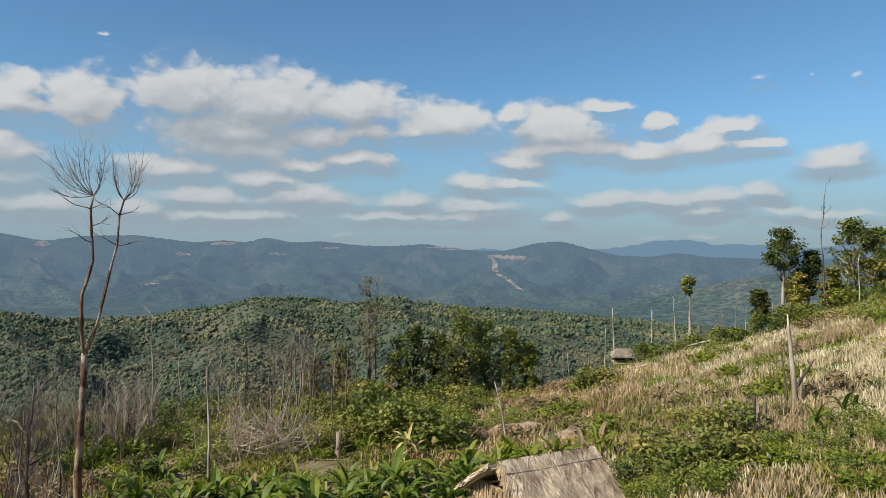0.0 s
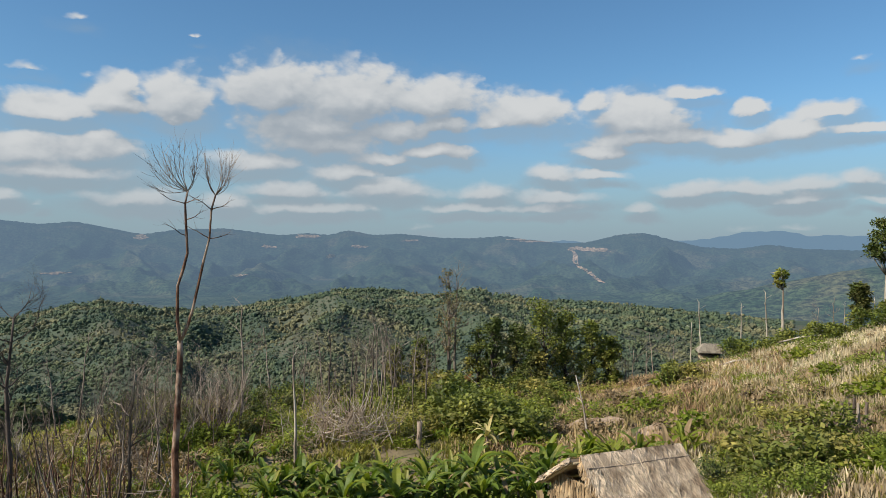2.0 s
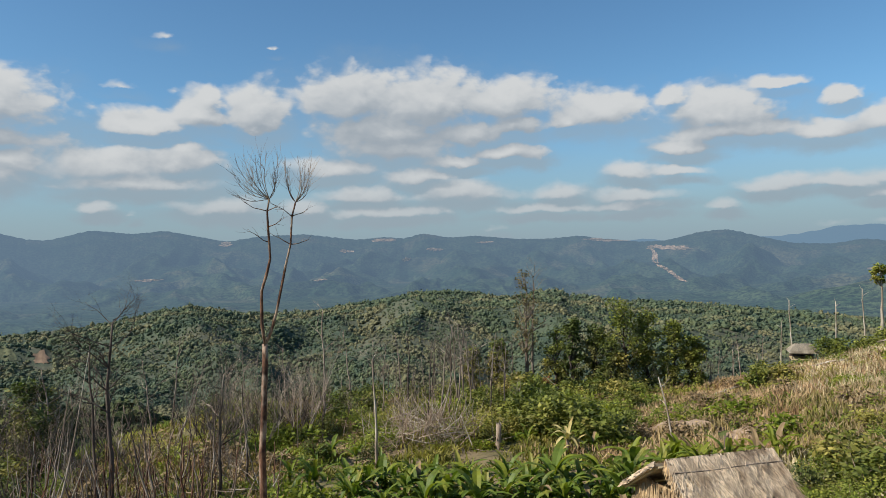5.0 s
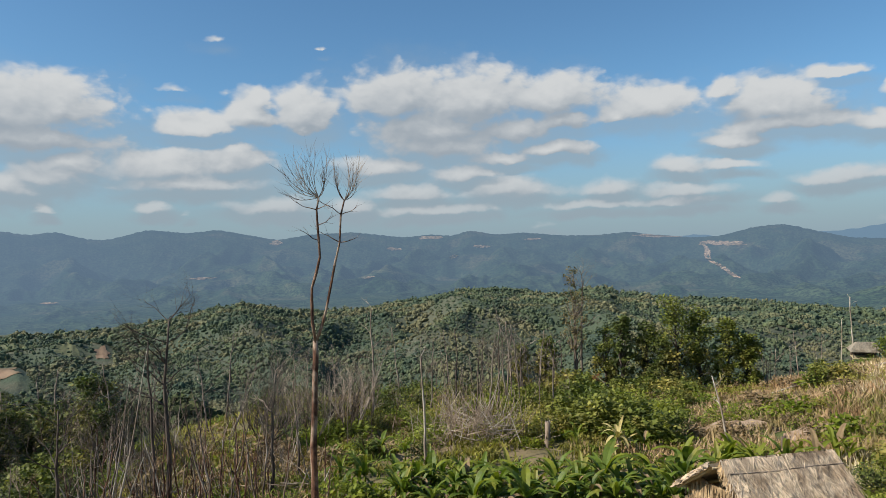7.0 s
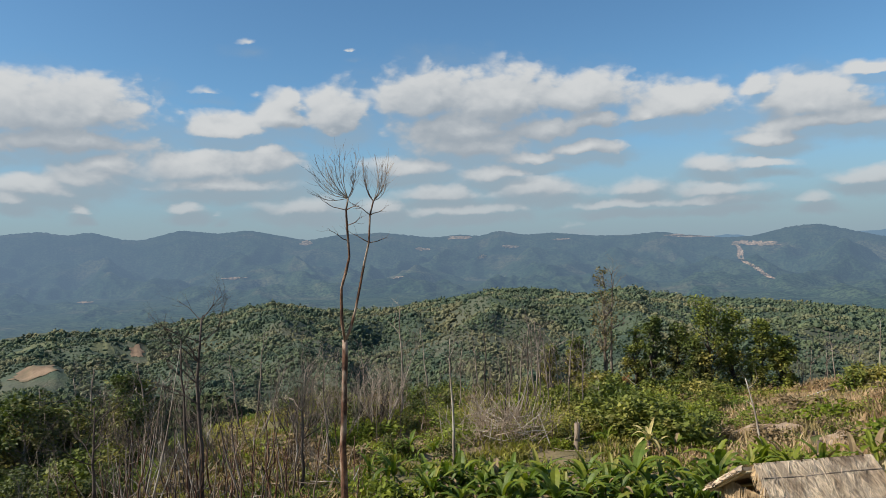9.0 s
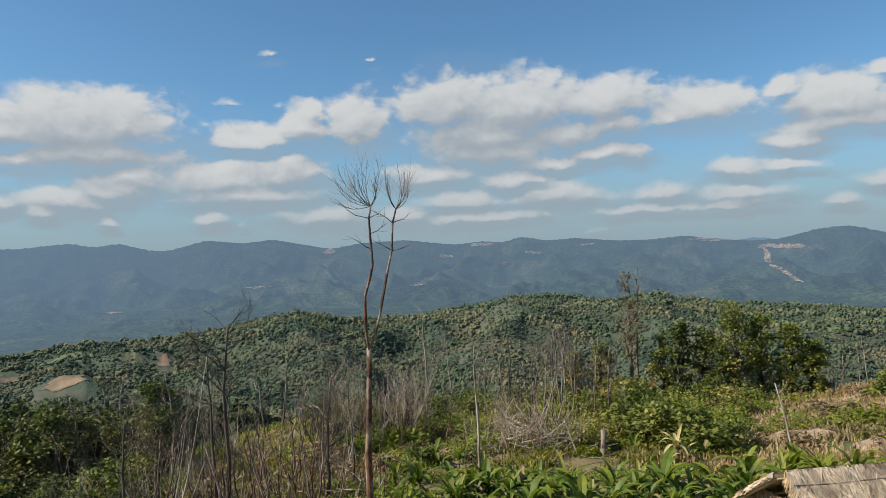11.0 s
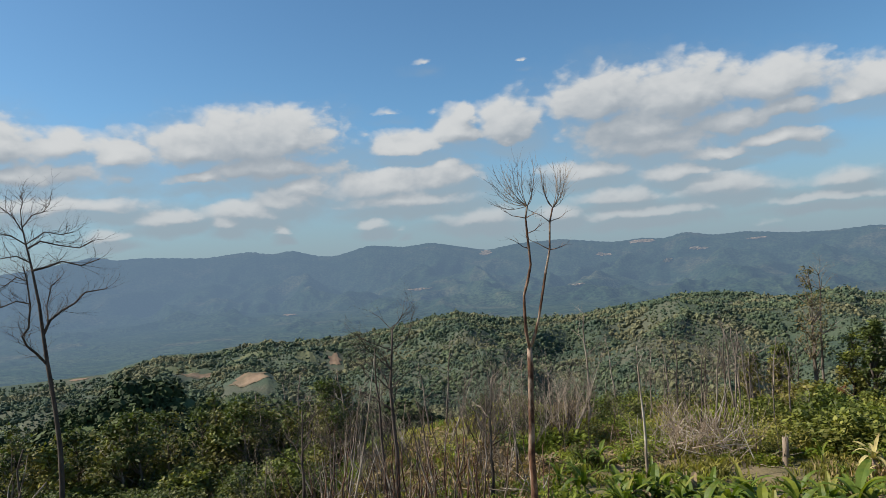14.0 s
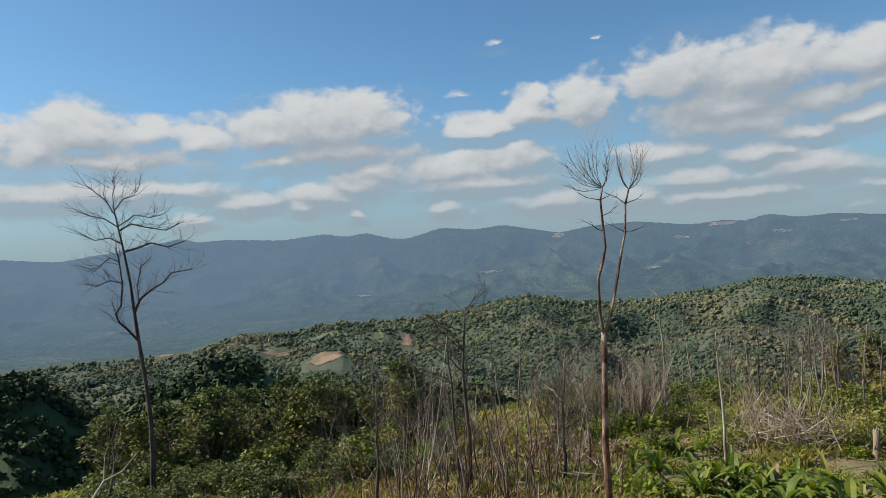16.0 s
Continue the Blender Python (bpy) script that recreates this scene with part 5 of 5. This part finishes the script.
def bush(seed, height, wide, leaf, material, label, clumps=16, per=27, group="bushes on the slope"):
    rng = random.Random(seed)
    ob = thing("bush", label, "bush", group)
    stems, green = Shape(), Shape()
    for i in range(clumps):
        a, s = rng.uniform(0, 6.28), math.sqrt(rng.random())
        c = Vector((math.cos(a) * wide * s, math.sin(a) * wide * s, height * (0.25 + 0.7 * rng.random() * (1 - 0.5 * s))))
        stems.tube([(c.x * 0.2, c.y * 0.2, -0.15), (c.x * 0.7, c.y * 0.7, c.z * 0.6), c], [0.022, 0.015, 0.006], 4)
        green.leaves(clump_points(rng, c, wide * 0.33, per), leaf, rng)
    part("stem", stems, TWIG, ob)
    part("foliage", green, material, ob)
    return ob


BUSHES = [
    bush(1, 1.3, 1.0, 0.13, LEAF, "dense leafy green bush", 22, 62),
    bush(2, 0.9, 0.9, 0.14, LEAF, "low leafy green bush", 18, 48),
    bush(3, 1.6, 0.9, 0.17, LEAF_DARK, "dark green leafy bush", 18, 44),
    bush(4, 0.8, 1.0, 0.24, LEAF_LIME, "low bush with yellow-green leaves"),
    bush(5, 1.0, 0.8, 0.20, LEAF_DRY, "withered bush with dry brown leaves", 12, 18),
    bush(6, 2.2, 1.1, 0.24, LEAF_MID, "tall leafy green shrub", 26, 34),
]
for ob, (az, d) in zip(BUSHES, ((-16.0, 30), (-18.5, 31), (-15.0, 28.5), (-2.0, 38), (-10.0, 42), (-12.3, 55))):
    place(ob, az, d, 0)
rng = random.Random(55)
PATCHES = [  # bearing from, to, distance from, to, how many, kinds
    (-23, -14, 26, 33, 30, (0, 1, 0, 3, 5)), (-32, -22, 26, 34, 18, (0, 1, 1, 3)), (-33, -16, 36, 60, 70, (1, 1, 3, 4, 1)), (-14, 2, 38, 60, 120, (1, 4, 3, 4, 4, 1)),
    (-2, 12, 38, 60, 140, (0, 5, 0, 3, 5, 2)), (12, 32, 36, 62, 170, (1, 1, 4, 0, 4, 2, 3)), (44, 66, 33, 50, 150, (2, 2, 2, 2, 5)), (28, 46, 34, 46, 40, (4, 1, 0)),
    (-4, 25, 26, 30, 22, (1, 3)), (-33, -24, 58, 66, 26, (5, 0, 1)), (-24, -16, 58, 64, 14, (0, 1, 5)), (52, 75, 27, 34, 40, (1, 2, 4, 2)),
]
def joined(name, label, category, sources, spots):
    """Many copies of the part meshes of some things as one mesh for each kind."""
    for k, ob in enumerate(sources):
        for piece in ob.children:
            if "stem" in piece.name:
                continue
            me = piece.data
            co = np.empty(len(me.vertices) * 3, np.float32)
            me.vertices.foreach_get("co", co)
            co = np.c_[co.reshape(-1, 3), np.ones(len(me.vertices))]
            quads = np.array([list(p.vertices) for p in me.polygons if len(p.vertices) == 4])[::2 if k in (0, 1) else 1]
            mats = [np.array(m) for j, m in spots if j == k]
            if not mats or not len(quads):
                continue
            pts = np.concatenate([(co @ m.T)[:, :3] for m in mats])
            faces = np.concatenate([quads + i * len(co) for i in range(len(mats))])
            tagged(new(name, mesh_from(name, pts, faces, me.materials[0])), label, category, kind="stuff")


single, rest = 0, []
for az0, az1, d0, d1, count, kinds in PATCHES:
    for _ in range(count):
        k, d = rng.choice(kinds), rng.uniform(d0, d1)
        bearing = rng.uniform(az0, az1)
        if 11.0 < bearing < 17.5 and 34 < d < 42:  # the heap of branches lies here
            continue
        m = facing(bearing, d, 0.1, rng.uniform(0, 360), rng.uniform(0.6, 1.15) if rng.random() < 0.75 or d < 37 else rng.uniform(1.1, 1.5))
        if d < 37 and single < 260:
            copy_thing(BUSHES[k], m)
            single += 1
        else:
            rest.append((k, m))
joined("undergrowth", "tangled green and brown undergrowth covering the clearing", "undergrowth", BUSHES, rest)
copy_thing(BUSHES[1], facing(-14.7, 60.5, 0.1, 80, 1.0)), copy_thing(BUSHES[1], facing(-13.8, 60.5, 0.1, 200, 0.9))
copy_thing(BUSHES[5], facing(-11.6, 54, 0.1, 80, 1.1)), copy_thing(BUSHES[5], facing(-12.0, 54.5, 0.1, 200, 0.9))


def leafy_tree(seed, height, bole, crown_wide, material, bark, label, clumps=34, per=60, leaf=0.34, trunk_r=0.14, lift=0.0, name="tree"):
    """A trunk with limbs that carry clumps of leaves; bole: bare part of the height."""
    rng = random.Random(seed)
    ob = thing(name, label, "tree")
    lean = rng.uniform(-0.06, 0.06)
    trunk = Shape()
    n = 7
    pts = [Vector((lean * height * i / n + rng.gauss(0, 0.05), rng.gauss(0, 0.05), -0.3 + (height * 0.86 + 0.3) * i / n)) for i in range(n + 1)]
    trunk.tube(pts, [trunk_r * (1.25 - 1.05 * i / n) for i in range(n + 1)], 8, 0.08, rng)
    crown = Shape()
    for i in range(clumps):
        s = rng.random()
        z = height * (bole + (1 - bole) * s)
        a = rng.uniform(0, 6.28)
        w = crown_wide * (0.35 + 0.65 * math.sin(math.pi * min(1, 0.2 + 0.75 * s))) * math.sqrt(rng.random())
        c = Vector((lean * z + math.cos(a) * w, math.sin(a) * w, z))
        k = min(n, max(1, int((z - w * 0.7) / (height * 0.86) * n)))
        trunk.tube([pts[k], pts[k].lerp(c, 0.5) + Vector((0, 0, -0.1)), c], [trunk_r * 0.35, trunk_r * 0.22, 0.01], 4)
        crown.leaves(clump_points(rng, c, crown_wide * rng.uniform(0.22, 0.42), per, 0.7), leaf, rng)
    part("trunk", trunk, bark, ob, "", True)
    part("crown", crown, material, ob)
    return ob


# dark thicket at the edge of the clearing: bearing, distance, height of the top in degrees, crown, bare share
for seed, az, d, el, w, bole, mat, bark, lab in (
    (1, -1.9, 60, -4.4, 2.2, 0.10, LEAF_MID, BARK_DARK, "broad green tree at the edge of the clearing"),
    (2, -3.4, 61, -5.2, 1.4, 0.10, LEAF_MID, BARK_DARK, "dense green tree in the thicket"),
    (3, 2.4, 60, -5.7, 0.9, 0.15, LEAF_DARK, BARK_DARK, "narrow dark tree in deep shade"),
    (4, -5.4, 61, -6.1, 1.2, 0.05, LEAF_MID, BARK_DARK, "rounded green tree beside the thicket"),
    (5, -6.9, 61, -7.1, 0.9, 0.05, LEAF_MID, BARK_DARK, "small green tree beside the thicket"),
    (6, 0.4, 60.5, -6.3, 1.2, 0.05, LEAF_DARK, BARK_DARK, "dark narrow tree in the thicket"),
    (7, 3.6, 61, -6.6, 1.1, 0.05, LEAF_MID, BARK_DARK, "small leafy tree beneath a taller dead one"),
    (8, 8.2, 60, -7.4, 0.9, 0.25, LEAF_MID, BARK_GREY, "thin green sapling behind the clearing"),
    (9, 10.3, 60, -7.9, 0.9, 0.2, LEAF_MID, BARK_GREY, "thin green sapling behind the clearing"),
    (10, -0.7, 59, -7.4, 1.2, 0.0, LEAF_DARK, BARK_DARK, "low dark tree in the thicket"),
    (13, -25.7, 64, 1.9, 1.35, 0.62, LEAF_DARK, BARK_PALE, "tall tree with a bare pale trunk and dark rounded crown"),
    (14, -27.3, 65, 0.2, 1.0, 0.45, LEAF_DARK, BARK_PALE, "smaller dark-crowned tree beside the tall one"),
    (19, -26.6, 64, -1.2, 0.8, 0.45, LEAF, BARK_PALE, "slim tree with a low green crown on the brow"),
    (15, -30.3, 63, 2.4, 1.5, 0.35, LEAF_MID, BARK_PALE, "open-crowned green tree on the brow of the hill"),
    (25, -31.6, 63, 1.7, 1.2, 0.3, LEAF_MID, BARK_PALE, "leafy green tree on the brow of the hill"),
    (16, -33.0, 62, 0.5, 1.3, 0.15, LEAF_MID, BARK_GREY, "low green tree on the brow of the hill"),
    (26, -28.9, 64, -1.0, 0.9, 0.15, LEAF_MID, BARK_GREY, "low bushy green tree on the brow of the hill"),
    (17, -19.3, 65, -1.5, 0.62, 0.78, LEAF, BARK_PALE, "slim lone tree with a small tuft of leaves"),
    (18, -24.3, 66, -2.6, 0.8, 0.45, LEAF_DARK, BARK_GREY, "small tree with flat sprays of leaves"),
):
    h = rise_to(az, d, el)
    place(leafy_tree(seed, h, bole, w, mat, bark, lab, 14 if w < 0.7 else 58, 60, 0.26, 0.07 + 0.011 * h), az, d, seed * 40)
# half-dead tree with two trunks
place(leafy_tree(11, rise_to(5.9, 61, -2.0), 0.38, 1.25, LEAF_OLIVE, BARK_GREY, "tall half-dead tree with sparse brown foliage and twin trunks", 48, 34, 0.2, 0.16), 5.9, 61, 10)
place(dead_tree(90, rise_to(5.5, 60.6, -2.4), 0.11, BARK_GREY, 0.02, 16, 2, 0.03, 0.6, 0.15, label="tall grey dead tree with many fine bare twigs"), 5.5, 60.6, 0)
place(leafy_tree(12, 1.9, 0.0, 0.6, surface("rust_leaves", [(0.17, 0.075, 0.035), (0.25, 0.125, 0.06)], 0.6, 0.9, 0.0, island=0.3, leaf=0.2), TWIG, "small conical shrub with rust-red dead leaves", 14, 40, 0.2, 0.05, name="shrub"), 4.3, 58, 0)
# green trees down the slope on the left
rng = random.Random(66)
LEFT = [leafy_tree(20 + i, h, 0.1, w, m, BARK_GREY, lab, 40, 40, 0.26, 0.08) for i, (h, w, m, lab) in enumerate((
    (4.6, 1.5, LEAF_DARK, "leafy dark green tree on the lower slope"), (3.8, 1.3, LEAF_MID, "young feathery green tree on the lower slope"), (5.0, 1.2, LEAF_DARK, "dark green slender tree on the lower slope")))]
for ob, (az, d) in zip(LEFT, ((53.0, 44), (57.0, 46), (49.0, 48))):
    place(ob, az, d)
for i in range(64):
    az = rng.uniform(42, 66)
    copy_thing(LEFT[rng.choice((0, 0, 1, 2, 2))], facing(az, rng.uniform(42, 62), 0.1, rng.uniform(0, 360), rng.uniform(0.75, 1.15)))


# ---- grass, stubble and weeds ----
def blades(name, label, category, material, rs, az, r, lo, hi, width, lean, per, spread):
    """Tufts of upright blades, each a thin bent strip, as one mesh."""
    x, y = -np.sin(np.radians(az)) * r, np.cos(np.radians(az)) * r
    z = land(x, y)
    n = len(x) * per
    base = np.repeat(np.stack([x, y, z], -1), per, 0) + np.concatenate([rs.normal(0, spread, (n, 2)), np.zeros((n, 1))], 1)
    base[:, 2] = land(base[:, 0], base[:, 1]) - 0.03
    a = rs.uniform(0, 6.283, n)
    side = np.stack([np.cos(a), np.sin(a), 0 * a], -1)
    h = rs.uniform(lo, hi, n)[:, None]
    b = rs.uniform(0, 6.283, n)
    bend = np.stack([np.cos(b), np.sin(b), 0 * b], -1) * (rs.uniform(0, lean, n))[:, None] * h
    up = np.array([0, 0, 1.0])
    w = width * rs.uniform(0.6, 1.3, n)[:, None]
    mid, tip = base + up * h * 0.6 + bend * 0.35, base + up * h + bend
    pts = np.stack([base - side * w, base + side * w, mid + side * w, mid - side * w, tip + side * w * 0.25, tip - side * w * 0.25], 1).reshape(-1, 3)
    k = np.arange(n)[:, None] * 6
    faces = np.concatenate([k + [0, 1, 2, 3], k + [3, 2, 4, 5]], 0)
    tagged(new(name, mesh_from(name, pts, faces, material)), label, category, kind="stuff")


def sector(rs, count, az0, az1, r0, r1, seed=0, size=9.0, bar=-9.0, fuzz=2.2):
    """Random bearings and distances in a sector, kept where the patchiness of the ground lets them."""
    az, r = rs.uniform(az0, az1, count), np.sqrt(rs.uniform(r0 * r0, r1 * r1, count))
    az = az + rs.normal(0, fuzz, count)
    x, y = -np.sin(np.radians(az)) * r, np.cos(np.radians(az)) * r
    keep = rough_land(x, y, size, seed) > bar
    return az[keep], r[keep]


rs = np.random.RandomState(8)
blades("crop_stubble", "pale dry upland rice stubble standing on the hillside", "stubble", STRAW, rs, *sector(rs, 8500, -38, -17.5, 33, 66, 1, 7, -0.3), 0.25, 0.7, 0.026, 0.55, 7, 0.12)
blades("crop_stubble", "pale dry upland rice stubble standing on the hillside", "stubble", STRAW, rs, *sector(rs, 1700, -38, -13, 22, 35, 1, 5, -0.35), 0.22, 0.55, 0.025, 0.5, 6, 0.12)
blades("low_grass", "short yellow-green grass between the bushes", "grass", MEADOW, rs, *sector(rs, 1300, -38, -11, 22, 37, 3, 4, -0.2), 0.15, 0.4, 0.03, 0.8, 6, 0.18)
blades("russet_grass", "dry russet grass over the middle of the clearing", "grass", RED_GRASS, rs, *sector(rs, 4200, -19, 3, 35, 62, 2, 6, -0.4), 0.3, 0.7, 0.03, 0.7, 6, 0.16)
blades("meadow_grass", "bright green grass and weeds on the bench below", "grass", MEADOW, rs, *sector(rs, 4500, 3, 34, 34, 64, 3, 6, -0.4), 0.15, 0.5, 0.035, 1.3, 6, 0.2)
blades("dry_grass", "dry straw-brown grass on the lower slope", "grass", RED_GRASS, rs, *sector(rs, 4500, 27, 50, 26, 46, 1, 6, -0.4), 0.15, 0.45, 0.024, 1.1, 6, 0.16)
blades("weeds", "mixed green weeds over the whole clearing", "weeds", LEAF, rs, *sector(rs, 13000, -37, 72, 26, 62, 0, 7, -0.1), 0.2, 0.5, 0.06, 1.6, 5, 0.22)


# ---- odd plants and earth ----
withered = banana(6, 1.9, 10, surface("withered_banana_leaf", [(0.42, 0.36, 0.15), (0.52, 0.45, 0.24), (0.24, 0.17, 0.08)], 0.8, 0.8, 0.2, 10, island=0.3, leaf=0.2), "withered banana plant with pale yellow drooping leaves")
place(withered, 2.9, 36, 40, 0.8)
copy_thing(withered, facing(2.2, 36.8, 0.1, 150, 0.7)), copy_thing(withered, facing(3.4, 35.3, 0.1, 260, 0.55))


def crooked_branch(az, dist, points, radius, bark, label):
    """A crooked fallen limb; points to the right of and above its foot, in metres."""
    rng = random.Random(int(az * 7))
    ob = thing("fallen_branch", label, "branch")
    s = Shape()
    s.tube([(x, 0.15 * math.sin(x * 2), z) for x, z in points], [radius * (1 - 0.7 * i / len(points)) for i in range(len(points))], 6, 0.1, rng)
    part("stem", s, bark, ob, "", True)
    t = Shape()
    x, z = points[len(points) // 2]
    grow(t, (x, 0, z), (0.3, 0, 1), 1.6, radius * 0.4, 0, rng, 0.6, 0.15, 2, 4, 0.3)
    part("twig", t, bark, ob)
    place(ob, az, dist)


crooked_branch(68.3, 33, [(0, 0.2), (0.5, 0.9), (1.1, 1.4), (1.5, 2.0), (2.2, 2.3), (2.9, 3.0)], 0.06, BARK_PALE, "crooked bleached branch leaning out of the weeds")
crooked_branch(65.4, 34, [(0, 0.1), (0.05, 1.4), (0.3, 2.6), (0.25, 3.6), (0.5, 4.4)], 0.07, BARK_GREY, "crooked grey dead limb standing in the weeds")


def earth_bank(az, dist, wide, high, label):
    """A low broken bank of bare earth."""
    rng = random.Random(int(dist * 10))
    ob = thing("earth_bank", label, "earth bank")
    s = Shape()
    cols, rows = 14, 6
    pts = []
    for j in range(rows):
        for i in range(cols):
            u, v = i / (cols - 1), j / (rows - 1)
            pts.append((wide * (u - 0.5), 0.9 * v + rng.uniform(-0.12, 0.12), high * (v ** 0.7) * math.sin(math.pi * (0.08 + 0.84 * u)) * rng.uniform(0.8, 1.1) - 0.25))
    s.add(pts, [(j * cols + i, j * cols + i + 1, (j + 1) * cols + i + 1, (j + 1) * cols + i) for j in range(rows - 1) for i in range(cols - 1)])
    part("soil", s, EARTH, ob)
    place(ob, az, dist)


earth_bank(-6.6, 41, 5.0, 0.85, "low bank of bare reddish earth in the clearing")
earth_bank(-12.2, 39, 4.4, 0.8, "low bank of bare earth beside dry shrubs")
earth_bank(-2.0, 54, 4.0, 1.0, "strip of bare reddish soil before the thicket")
red = leafy_tree(31, 0.9, 0.0, 0.5, LEAF_DRY, TWIG, "low shrub with reddish withered leaves", 10, 40, 0.2, 0.03, name="shrub")
place(red, 64.0, 30)
